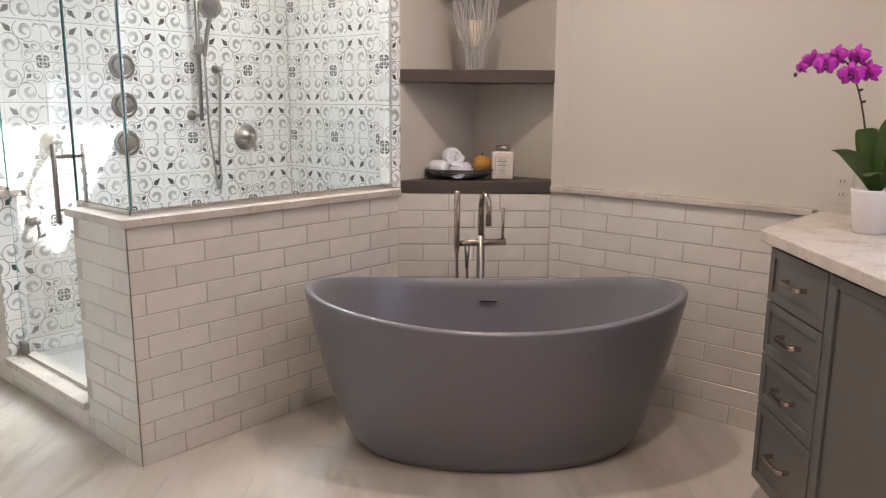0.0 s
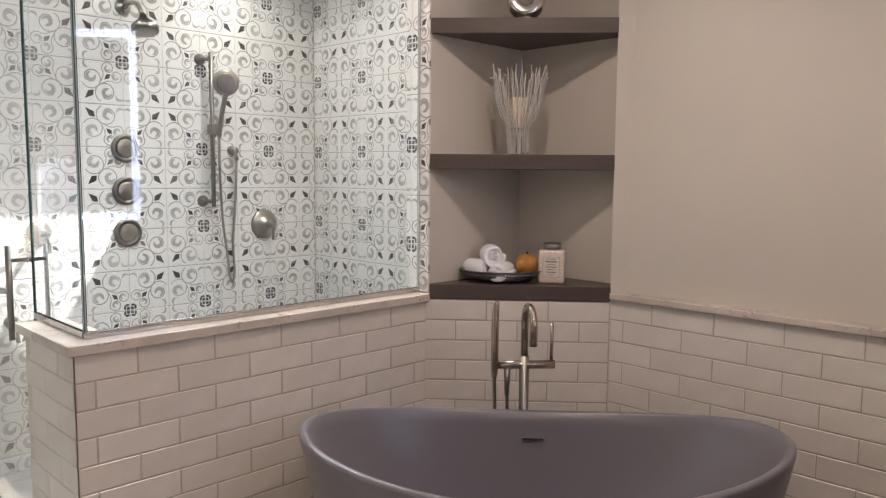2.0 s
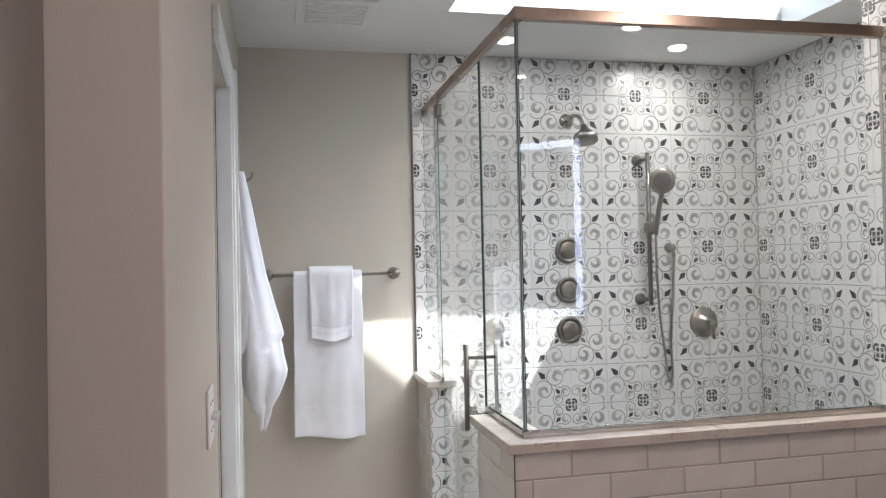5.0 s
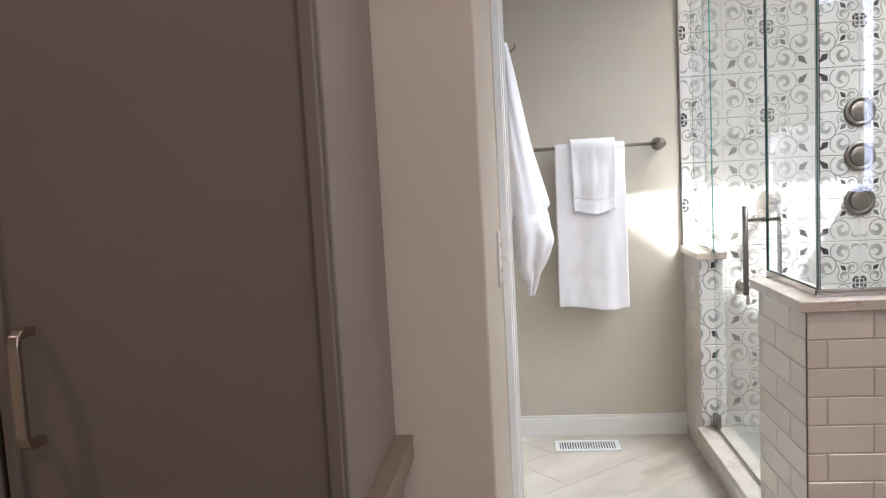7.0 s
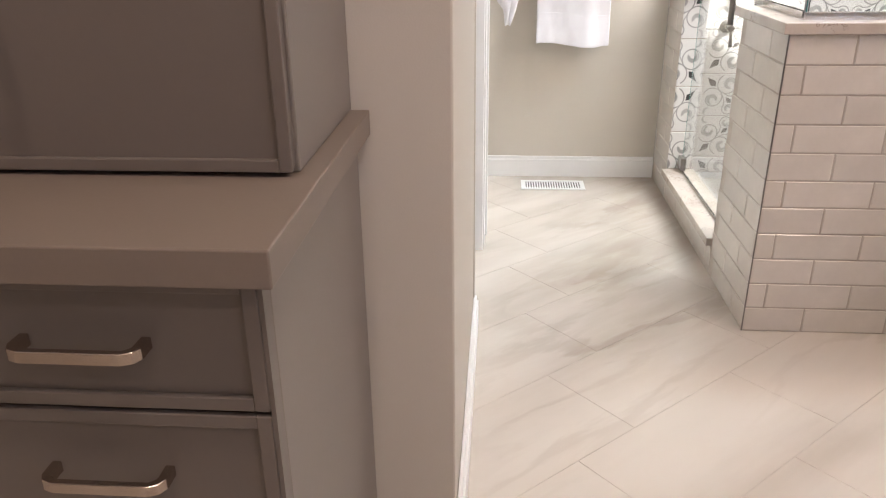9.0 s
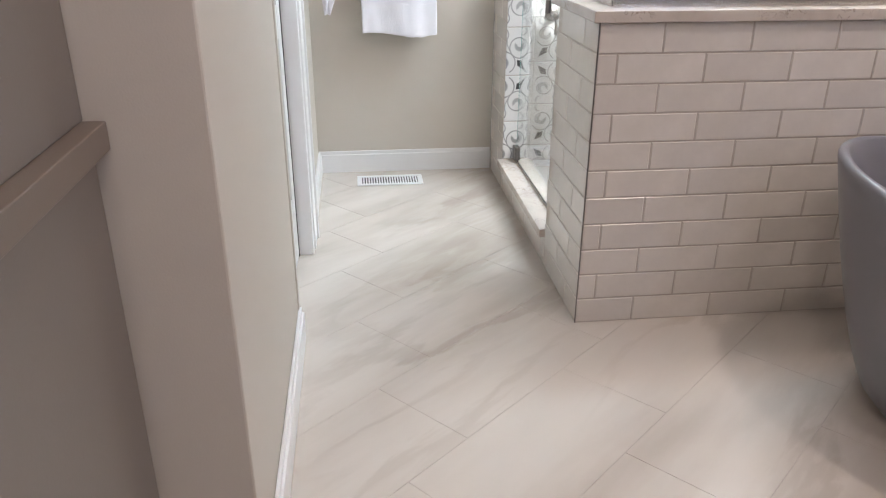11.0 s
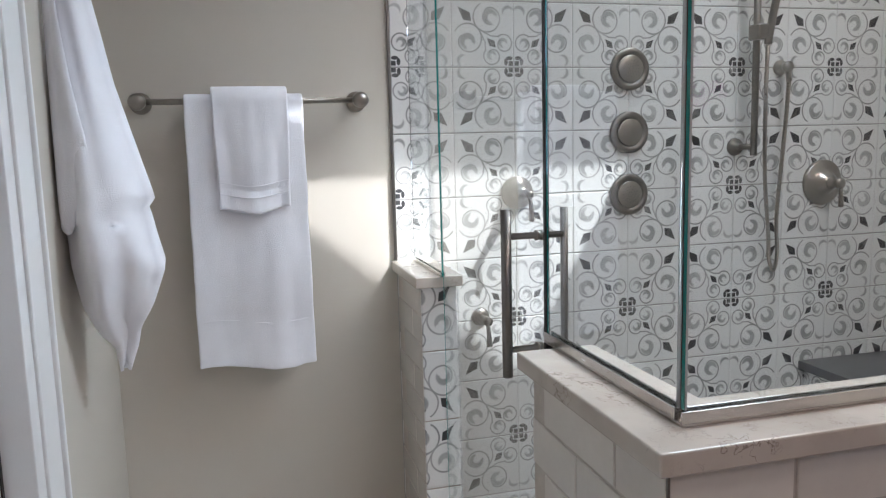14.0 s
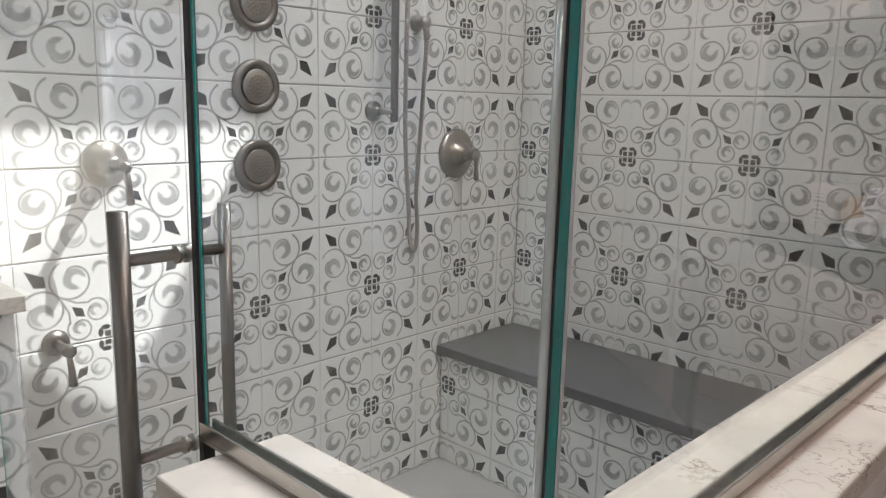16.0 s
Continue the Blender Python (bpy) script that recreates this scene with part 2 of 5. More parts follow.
M_WALL = mat("warm_greige_wall_paint", (0.56, 0.52, 0.46), 0.6, vary=0.03, scale=2.0, grain=0.12, grain_scale=350)
M_CEIL = mat("white_ceiling_paint", (0.74, 0.74, 0.73), 0.7, vary=0.02, scale=2.0, grain=0.1, grain_scale=300)
M_TRIM = mat("white_satin_trim_paint", (0.78, 0.78, 0.78), 0.35, vary=0.03, scale=5.0)
M_GROUT = mat("light_grout", (0.44, 0.395, 0.345), 0.85, vary=0.12, scale=30, grain=0.3)
M_GROUT_F = mat("sand_floor_grout", (0.50, 0.455, 0.405), 0.85, vary=0.1, scale=30, grain=0.3)
M_GROUT_W = mat("pale_grout", (0.36, 0.355, 0.34), 0.85, vary=0.12, scale=30, grain=0.3)
M_BRICK = mat("cream_glazed_subway_tile", (0.64, 0.60, 0.55), 0.22, vary=0.07, scale=9, grain=0.06, grain_scale=60, random_tint=0.045)
M_TILE = pattern_mat()
M_CAP = marble_mat("veined_quartz", (0.57, 0.515, 0.455), (0.22, 0.175, 0.145), 13.0, 0.20, amount=0.9, cloud=0.28, soft=0.026)
M_FLOOR = marble_mat("veined_porcelain_floor", (0.63, 0.585, 0.53), (0.32, 0.26, 0.205), 3.0, 0.26, stretch=(3.2, 0.75, 1), amount=0.26, along=131.9, cloud=0.66, soft=0.06, detail=9)
M_PAN = mat("grey_shower_pan", (0.38, 0.37, 0.36), 0.45, vary=0.06, scale=20, grain=0.2)
M_BENCH = mat("grey_stone_bench", (0.105, 0.103, 0.105), 0.35, vary=0.04, scale=3)
M_TUB = mat("grey_satin_tub_resin", (0.150, 0.145, 0.162), 0.30, vary=0.008, scale=1.5, coat=0.25)
M_SHELF = mat("dark_brown_stained_wood", (0.075, 0.056, 0.047), 0.45, vary=0.18, scale=5, stretch=(1, 1, 8), grain=0.1, grain_scale=90)
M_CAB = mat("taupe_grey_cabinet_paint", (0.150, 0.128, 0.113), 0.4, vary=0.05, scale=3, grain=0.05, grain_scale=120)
# same taupe for the carcass sides, set lighter than the fronts
M_CAB_SIDE = mat("lighter_taupe_cabinet_side", (0.21, 0.185, 0.165), 0.45, vary=0.05, scale=3, grain=0.05)
M_VAN = mat("grey_vanity_paint", (0.125, 0.118, 0.108), 0.38, vary=0.05, scale=3, grain=0.04)
M_COUNTER = mat("taupe_matt_counter", (0.195, 0.158, 0.132), 0.4, vary=0.06, scale=4, grain=0.03)
M_NICKEL = mat("brushed_nickel", (0.36, 0.335, 0.305), 0.28, 1.0, vary=0.03, scale=4)
M_NICKEL_D = mat("dark_brushed_nickel", (0.24, 0.225, 0.21), 0.33, 1.0, vary=0.03, scale=4)
M_TAP = mat("polished_warm_nickel", (0.46, 0.39, 0.335), 0.17, 1.0, vary=0.04, scale=8)
M_PULL = mat("bright_brushed_nickel", (0.50, 0.43, 0.38), 0.24, 1.0, vary=0.04, scale=20)
M_CHROME = mat("polished_silver", (0.75, 0.72, 0.69), 0.08, 1.0, vary=0.03)
M_BRONZE = mat("warm_brushed_bronze", (0.42, 0.33, 0.27), 0.28, 1.0, vary=0.06, scale=15)
M_GLASS = glass_mat("clear_shower_glass", (0.942, 0.978, 0.976))
M_EDGE = mat("green_glass_edge", (0.018, 0.20, 0.18), 0.04, vary=0.2, scale=8)
M_SILICONE = mat("pale_clear_silicone", (0.72, 0.76, 0.76), 0.08, vary=0.08, scale=20)
M_SILICONE.node_tree.nodes["Principled BSDF"].inputs["Transmission Weight"].default_value = 0.55
M_ALU = mat("brushed_silver_channel", (0.55, 0.52, 0.49), 0.26, 1.0, vary=0.05, scale=12, stretch=(1, 1, 6))
# black for the door's edge strip, and for shade painted into two gaps
M_SEAL_SHADE = mat("black_rubber_and_gap_shade", (0.01, 0.01, 0.01), 0.5)
M_CRYSTAL = glass_mat("crystal_glass", (0.99, 0.99, 0.99), 0.02, 1.5)
M_TWIG = glass_mat("silvered_glass_twig", (0.93, 0.92, 0.91), 0.10, 1.6)
M_TWIG.node_tree.nodes["Principled BSDF"].inputs["Transmission Weight"].default_value = 0.62
M_TWIG.node_tree.nodes["Principled BSDF"].inputs["Metallic"].default_value = 0.2
M_FROST = mat("frosted_glass_panel", (0.52, 0.55, 0.57), 0.35, vary=0.02)
M_TERRY = mat("white_terry_cloth", (0.85, 0.85, 0.90), 0.95, vary=0.04, scale=12, grain=0.8, grain_scale=420)
M_WAX = mat("ivory_candle_wax", (0.72, 0.62, 0.46), 0.5, vary=0.05)
M_SPONGE = mat("ochre_dried_fruit", (0.42, 0.20, 0.035), 0.7, vary=0.35, scale=40, grain=0.6, grain_scale=120)
M_SLATE = mat("grey_glazed_stoneware", (0.085, 0.085, 0.09), 0.3, vary=0.2, scale=30)
M_SALT = mat("pale_pink_bath_salt", (0.68, 0.585, 0.52), 0.4, vary=0.28, scale=130, grain=0.25, coat=0.8)
M_PAPER = mat("cream_paper_label", (0.66, 0.61, 0.54), 0.7, vary=0.05)
M_INK = mat("grey_print_ink", (0.16, 0.15, 0.14), 0.7)
M_PLASTIC = mat("white_plastic", (0.75, 0.74, 0.73), 0.35, vary=0.02)
# near-black that paints the shade inside duct, outlet and overflow openings
M_SLOT = mat("dark_opening_shade", (0.015, 0.015, 0.015), 0.8)
M_PETAL = mat("magenta_orchid_petal", (0.40, 0.012, 0.34), 0.45, vary=0.25, scale=30)
M_PETAL_D = mat("deep_purple_orchid_lip", (0.15, 0.0, 0.13), 0.5, vary=0.2)
M_LEAF = mat("dark_green_orchid_leaf", (0.045, 0.085, 0.016), 0.35, vary=0.25, scale=12)
M_STEM = mat("dark_orchid_stem", (0.05, 0.03, 0.02), 0.6, vary=0.2)
M_BARK = mat("dark_twig_bark", (0.035, 0.022, 0.015), 0.8, vary=0.3)
M_COTTON = mat("white_cotton_boll", (0.70, 0.66, 0.60), 0.95, vary=0.12, scale=60, grain=0.7)
M_POT = mat("white_ceramic_pot", (0.72, 0.69, 0.67), 0.3, vary=0.03)
M_CAN = lamp_mat("warm_lamp_lens", (1.0, 0.74, 0.52), 3.2)
M_CANW = lamp_mat("white_lamp_lens", (1.0, 0.84, 0.68), 3.8)
M_LED = lamp_mat("white_led_strip", (0.62, 0.70, 1.0), 3.8)
M_MIRROR = mat("silvered_mirror", (0.9, 0.9, 0.9), 0.02, 1.0, vary=0.0)


# ---- building helpers ----
def mesh_of(name, bm, material, smooth=False):
    me = bpy.data.meshes.new(name)
    bmesh.ops.recalc_face_normals(bm, faces=bm.faces)
    bm.to_mesh(me)
    bm.free()
    for mm in (material if isinstance(material, (list, tuple)) else [material]):
        me.materials.append(mm)
    if smooth:
        for f in me.polygons:
            f.use_smooth = True
    return me


def thing(name, label, category, group="", at=None):
    e = new(name)
    if at is not None:
        e.matrix_world = at
    return tagged(e, label, category, group)


def part(name, bm, material, parent=None, label="", smooth=False, at=None):
    ob = new(name, mesh_of(name, bm, material, smooth))
    if parent is not None:
        ob.parent = parent
    if at is not None:
        ob.matrix_local = at
    if label:
        ob["label"] = label
    return ob


def structure(name, bm, material, label="", smooth=False):
    return tagged(part(name, bm, material, None, label, smooth), kind="structure")


def box(x0, x1, y0, y1, z0, z1, bevel=0.0, seg=2, bm=None):
    own = bmesh.new()
    v = [own.verts.new((x, y, z)) for x in (x0, x1) for y in (y0, y1) for z in (z0, z1)]
    for f in ((0, 1, 3, 2), (4, 6, 7, 5), (0, 4, 5, 1), (2, 3, 7, 6), (0, 2, 6, 4), (1, 5, 7, 3)):
        own.faces.new([v[i] for i in f])
    if bevel:
        bmesh.ops.bevel(own, geom=own.edges[:], offset=bevel, segments=seg, affect="EDGES", profile=0.5)
    return merge(bm, own)


def merge(bm, own):
    if bm is None:
        return own
    me = bpy.data.meshes.new("tmp")
    own.to_mesh(me)
    own.free()
    bm.from_mesh(me)
    bpy.data.meshes.remove(me)
    return bm


def prism(poly, z0, z1, bevel=0.0, bm=None):
    """An upright block over a floor polygon."""
    own = bmesh.new()
    lo = [own.verts.new((x, y, z0)) for x, y in poly]
    hi = [own.verts.new((x, y, z1)) for x, y in poly]
    own.faces.new(lo)
    own.faces.new(hi)
    k = len(poly)
    for i in range(k):
        own.faces.new((lo[i], lo[(i + 1) % k], hi[(i + 1) % k], hi[i]))
    if bevel:
        bmesh.ops.bevel(own, geom=own.edges[:], offset=bevel, segments=2, affect="EDGES", profile=0.5)
    return merge(bm, own)


def lathe(profile, steps=32, bm=None, at=(0, 0, 0), wave=None):
    """A turned body: profile of (radius, height), closed at the axis where the radius is 0."""
    own = bm or bmesh.new()
    rings = []
    for r, z in profile:
        if r <= 1e-6:
            rings.append([own.verts.new((at[0], at[1], at[2] + z))])
        else:
            ring = []
            for i in range(steps):
                a = 2 * math.pi * i / steps
                rr = r * (wave(a, z) if wave else 1)
                ring.append(own.verts.new((at[0] + rr * math.cos(a), at[1] + rr * math.sin(a), at[2] + z)))
            rings.append(ring)
    for a, b in zip(rings, rings[1:]):
        for i in range(steps):
            j = (i + 1) % steps
            if len(a) == 1 and len(b) > 1:
                own.faces.new((a[0], b[i], b[j]))
            elif len(b) == 1 and len(a) > 1:
                own.faces.new((a[i], b[0], a[j]))
            elif len(a) > 1:
                own.faces.new((a[i], b[i], b[j], a[j]))
    return own


def tube(points, radius, sides=10, bm=None, caps=True):
    """A round bar along a line of points; radius may be a list."""
    own = bm or bmesh.new()
    pts = [Vector(p) for p in points]
    rad = radius if isinstance(radius, (list, tuple)) else [radius] * len(pts)
    side = None
    rings = []
    for i, p in enumerate(pts):
        d = (pts[min(i + 1, len(pts) - 1)] - pts[max(i - 1, 0)]).normalized()
        if side is None:
            side = d.orthogonal().normalized()
        side = (side - d * side.dot(d)).normalized()
        up = d.cross(side)
        rings.append([own.verts.new(p + (side * math.cos(2 * math.pi * k / sides) + up * math.sin(2 * math.pi * k / sides)) * rad[i]) for k in range(sides)])
    for a, b in zip(rings, rings[1:]):
        for k in range(sides):
            own.faces.new((a[k], a[(k + 1) % sides], b[(k + 1) % sides], b[k]))
    if caps:
        own.faces.new(rings[0])
        own.faces.new(rings[-1])
    return own


def smooth_line(points, n=8):
    """A soft curve through the points."""
    pts = [Vector(p) for p in points]
    out = []
    for i in range(len(pts) - 1):
        a, b, c, d = pts[max(i - 1, 0)], pts[i], pts[i + 1], pts[min(i + 2, len(pts) - 1)]
        for k in range(n):
            t = k / n
            out.append(0.5 * ((2 * b) + (c - a) * t + (2 * a - 5 * b + 4 * c - d) * t * t + (3 * b - a - 3 * c + d) * t ** 3))
    return out + [pts[-1]]


def frame_of(origin, along, out):
    """A pose whose x runs along a wall, whose -y points out of it and whose z is up."""
    a, o = Vector((*along, 0)).normalized(), Vector((*out, 0)).normalized()
    m = Matrix.Identity(4)
    m.col[0][:3], m.col[1][:3], m.col[2][:3], m.col[3][:3] = a, -o, (0, 0, 1), origin
    return m


PIECES = {}


def slab_mesh(name, w, h, d, cham, material, uv=None):
    """A chamfered slab in the x-z plane that stands out towards -y; cached, so that alike pieces share it."""
    key = (name, round(w, 3), round(h, 3), uv)
    if key in PIECES:
        return PIECES[key]
    bm = bmesh.new()
    back = [bm.verts.new(p) for p in ((0, 0, 0), (w, 0, 0), (w, 0, h), (0, 0, h))]
    mid = [bm.verts.new(p) for p in ((0, -d + cham, 0), (w, -d + cham, 0), (w, -d + cham, h), (0, -d + cham, h))]
    top = [bm.verts.new(p) for p in ((cham, -d, cham), (w - cham, -d, cham), (w - cham, -d, h - cham), (cham, -d, h - cham))]
    for i in range(4):
        j = (i + 1) % 4
        bm.faces.new((back[i], back[j], mid[j], mid[i]))
        bm.faces.new((mid[i], mid[j], top[j], top[i]))
    bm.faces.new(top)
    bm.faces.new(back[::-1])
    if uv:
        lay = bm.loops.layers.uv.new("print")
        u0, v0, su, sv, size = uv
        for f in bm.faces:
            for lp in f.loops:
                lp[lay].uv = (u0 + su * lp.vert.co.x / size, v0 + sv * lp.vert.co.z / size)
    PIECES[key] = mesh_of(name, bm, material)
    return PIECES[key]


def lay(name, parent, m, me, x, z):
    ob = new(name, me)
    ob.parent = parent
    ob.matrix_local = m @ Matrix.Translation((x, 0, z))
    return ob


ROW, BRICK = 0.0823, 0.2425


def lay_bricks(parent, origin, along, out, length, z0=0.0, z1=0.905, first=0.055, joint=0.0045, thick=0.008, row=ROW):
    """Running-bond subway tiles on a wall face; every second row is shifted by half a tile."""
    m = frame_of((*origin, 0), along, out)
    rows = int(round((z1 - z0) / row))
    for r in range(rows):
        za, zb = z1 - (r + 1) * row, z1 - r * row
        if za < z0 - 0.01:
            za = z0
        x = (first if r % 2 else first + BRICK / 2) - BRICK
        while x < length:
            a, b = max(x, 0), min(x + BRICK, length)
            if b - a > 0.012:
                w, h = b - a - joint, zb - za - joint
                lay("subway_tile", parent, m, slab_mesh("subway_tile", w, h, thick, 0.0016, M_BRICK), a + joint / 2, za + joint / 2)
            x += BRICK


PITCH = 0.198


def lay_tiles(parent, origin, along, out, length, ros_x, z0, z1, ros_z=1.099, joint=0.0012, bed=0.0038, thick=0.008):
    """Square printed tiles; the rosettes' middles lie at ros_x + 2 n PITCH along and ros_z + 2 n PITCH up."""
    m = frame_of((*origin, 0), along, out)
    i0 = math.floor(-ros_x / PITCH) - 1
    k0 = math.floor((z0 - ros_z) / PITCH) - 1
    for i in range(i0, i0 + int(length / PITCH) + 4):
        xa, xb = ros_x + i * PITCH, ros_x + (i + 1) * PITCH
        ca, cb = max(xa, 0), min(xb, length)
        if cb - ca < 0.01:
            continue
        for k in range(k0, k0 + int((z1 - z0) / PITCH) + 4):
            za, zb = ros_z + k * PITCH, ros_z + (k + 1) * PITCH
            da, db = max(za, z0), min(zb, z1)
            if db - da < 0.01:
                continue
            u0, su = ((ca - xa) / PITCH, 1) if i % 2 == 0 else (1 - (ca - xa) / PITCH, -1)
            v0, sv = ((da - za) / PITCH, 1) if k % 2 == 0 else (1 - (da - za) / PITCH, -1)
            me = slab_mesh("wall_tile", cb - ca - joint, db - da - bed, thick, 0.0016, M_TILE, (round(u0, 3), round(v0, 3), su, sv, PITCH))
            lay("wall_tile", parent, m, me, ca + joint / 2, da + bed / 2)


# ---- setting ----
floor = structure("floor", prism([(-3.8, 0.2), (-1.3, 0.2), (-1.3, -1.75), (1.85, -1.75), (1.85, 1.2), (-0.1, 3.3), (-3.8, 3.3)], -0.12, -0.0012), M_GROUT_F,
                  "bathroom floor of large pale veined tiles laid aslant")
wall_west = structure("wall_west", box(-3.82, -3.668, 0.2, 3.3, -0.1, 2.6), M_WALL, "greige painted wall, tiled inside the shower")
wall_shower = structure("wall_shower", box(-3.668, -2.3, 3.1225, 3.3, -0.1, 2.6), M_GROUT_W, "shower end wall of printed tiles")
wall_divider = structure("wall_divider", box(-2.262, -2.13, 2.578, 3.128, 0, 2.6), M_WALL, "wall between the shower and the shelf niche")
wall_north = structure("wall_north", prism([(-2.3, 3.13), (-1.615, 3.13), (-1.592, 3.04), (-1.545, 3.085), (-0.24, 3.085), (-0.24, 3.3), (-2.3, 3.3)], 0, 2.6), M_WALL,
                       "warm greige painted wall behind the tub")
DIAG, DIAG_OUT = (0.744, 0.668), (0.668, -0.744)
wall_diagonal = structure("wall_diagonal", prism([(-2.137, 2.554), (-1.5935, 3.042), (-1.61, 3.128), (-2.128, 3.128)], 0, 0.889), M_GROUT, "low tiled wall set aslant under the shelves")
wainscot = structure("wainscot", box(-1.592, -0.3, 3.0425, 3.0845, 0, 0.905), M_GROUT, "tiled wainscot of cream subway tiles")
VAN, VAN_OUT = Vector((0.644, -0.765, 0)).normalized(), Vector((-0.765, -0.644, 0)).normalized()
cx, cy = -0.31, 3.085
wall_vanity = structure("wall_vanity", prism([(cx, cy), (cx + VAN.x * 3, cy + VAN.y * 3), (cx + VAN.x * 3 + 0.12, cy + VAN.y * 3 + 0.1), (cx + 0.12, cy + 0.1)], 0, 2.6), M_WALL,
                        "greige painted wall behind the vanity")
wall_east = structure("wall_east", box(1.67, 1.8, -1.7, 0.84, 0, 2.6), M_WALL, "greige painted wall")
wall_south = structure("wall_south", box(-1.29, 1.8, -1.75, -1.6, 0, 2.6), M_WALL, "greige painted wall")
wall_corner = structure("wall_corner", prism([(-1.182, -1.6), (-1.182, 0.41), (-2.13, 0.41), (-2.13, 0.30), (-1.29, 0.30), (-1.29, -1.6)], 0, 2.6, 0.004), M_WALL,
                        "greige painted wall corner beside the cabinet")
wall_closet = structure("wall_closet", box(-3.668, -2.72, 0.30, 0.41, 0, 2.6), M_WALL, "greige painted wall beside the pocket door")
wall_lintel = structure("wall_lintel", box(-2.72, -2.13, 0.30, 0.41, 2.06, 2.6), M_WALL, "wall above the pocket door")
wall_back = structure("wall_back", box(-3.0, -1.9, 0.12, 0.2, 0, 2.6), M_WALL, "wall behind the pocket door")

SX0, SX1, SY0, SY1 = -3.03, -2.61, 1.275, 2.83
bm = box(-3.82, SX0, 0.1, 3.3, CEIL, CEIL + 0.1)
box(SX1, 1.85, -1.8, 3.3, CEIL, CEIL + 0.1, bm=bm)
box(SX0, SX1, 0.1, SY0, CEIL, CEIL + 0.1, bm=bm)
box(SX0, SX1, SY1, 3.3, CEIL, CEIL + 0.1, bm=bm)
ceiling = structure("ceiling", bm, M_CEIL, "flat white ceiling with a skylight opening")


def shaft_side(x0, x1):
    own = bmesh.new()
    prof = [(SY0 - 0.05, CEIL + 0.101), (SY1, CEIL + 0.101), (2.97, 2.60), (SY0 - 0.05, 3.99)]
    a = [own.verts.new((x0, y, z)) for y, z in prof]
    b = [own.verts.new((x1, y, z)) for y, z in prof]
    own.faces.new(a)
    own.faces.new(b)
    for i in range(4):
        j = (i + 1) % 4
        own.faces.new((a[i], a[j], b[j], b[i]))
    return own


bm = shaft_side(SX1, SX1 + 0.05)
merge(bm, shaft_side(SX0 - 0.05, SX0))
box(SX0, SX1, SY0 - 0.05, SY0, CEIL + 0.101, 3.99, bm=bm)
own = bmesh.new()
prof = [(SY1, CEIL + 0.101), (SY1 + 0.05, CEIL + 0.101), (3.02, 2.585), (2.97, 2.60)]
va = [own.verts.new((SX0, y, z)) for y, z in prof]
vb = [own.verts.new((SX1, y, z)) for y, z in prof]
own.faces.new(va)
own.faces.new(vb)
for i in range(4):
    own.faces.new((va[i], va[(i + 1) % 4], vb[(i + 1) % 4], vb[i]))
merge(bm, own)
structure("skylight_shaft", bm, M_CEIL, "white splayed light well of a skylight")

# low walls round the shower
pony = structure("pony_wall", prism([(-2.1325, 1.2325), (-2.1325, 2.578), (-2.262, 2.578), (-2.262, 1.3375), (-2.5475, 1.3375), (-2.5475, 1.2325)], 0, 0.882), M_GROUT,
                 "low shower wall clad in cream subway tiles")
stub = structure("stub_wall", box(-3.668, -3.3545, 1.2325, 1.335, 0, 0.882), M_GROUT, "short low wall beside the shower door")
curb = structure("shower_curb", box(-3.3545, -2.5475, 1.2325, 1.335, 0, 0.108), M_GROUT, "tiled shower curb")
pan = structure("shower_pan", box(-3.66, -2.262, 1.335, 3.12, -0.007, 0.03), M_PAN, "grey stone shower floor")
tagged(structure("pony_cap", prism([(-2.113, 1.21), (-2.113, 2.566), (-2.264, 2.566), (-2.264, 1.356), (-2.566, 1.356), (-2.57, 1.21)], 0.882, 0.912, 0.003), M_CAP), "veined pale quartz cap on the low wall")
tagged(structure("stub_cap", box(-3.666, -3.335, 1.213, 1.35, 0.882, 0.912, 0.003), M_CAP), "veined pale quartz cap on the short wall")
tagged(structure("curb_cap", box(-3.355, -2.54, 1.208, 1.352, 0.108, 0.138, 0.003), M_CAP), "pale quartz sill of the shower door")
tagged(structure("wainscot_cap", box(-1.585, -0.43, 3.022, 3.084, 0.905, 0.930, 0.003), M_CAP), "pale quartz ledge over the wainscot")


def baseboard(x0, x1, y0, y1, out):
    """A moulded skirting: a flat board with a narrower stepped top."""
    bm = box(x0, x1, y0, y1, 0.0, 0.086, 0.002)
    ix, iy = out
    box(x0 + max(ix, 0) * 0, x1, y0, y1, 0.086, 0.102, 0.003, bm=bm) if not (ix or iy) else box(
        x0 - min(ix, 0) * 0.006, x1 - max(ix, 0) * 0.006, y0 - min(iy, 0) * 0.006, y1 - max(iy, 0) * 0.006, 0.086, 0.102, 0.002, bm=bm)
    return tagged(structure("baseboard", bm, M_TRIM), "white moulded baseboard")


baseboard(-3.667, -3.652, 0.412, 1.228, (1, 0))
baseboard(-3.65, -2.875, 0.411, 0.426, (0, 1))
baseboard(-2.128, -1.183, 0.411, 0.426, (0, 1))
baseboard(-1.181, -1.166, 0.285, 0.426, (1, 0))

tile_bed = structure("tile_bed", box(-3.6678, -3.6625, 1.2295, 3.122, 0, CEIL - 0.001), M_GROUT_W, "grouted bed of the shower tiles")
box_end = structure("tile_bed_end", box(-2.2615, -2.1305, 2.5725, 2.5778, 0.913, CEIL - 0.001), M_GROUT_W, "grouted bed of the tiled wall end")
trim = structure("trim", box(-3.668, -3.656, 1.222, 1.229, 0.913, CEIL - 0.001, 0.001), M_NICKEL_D, "slim metal edge of the tiling")

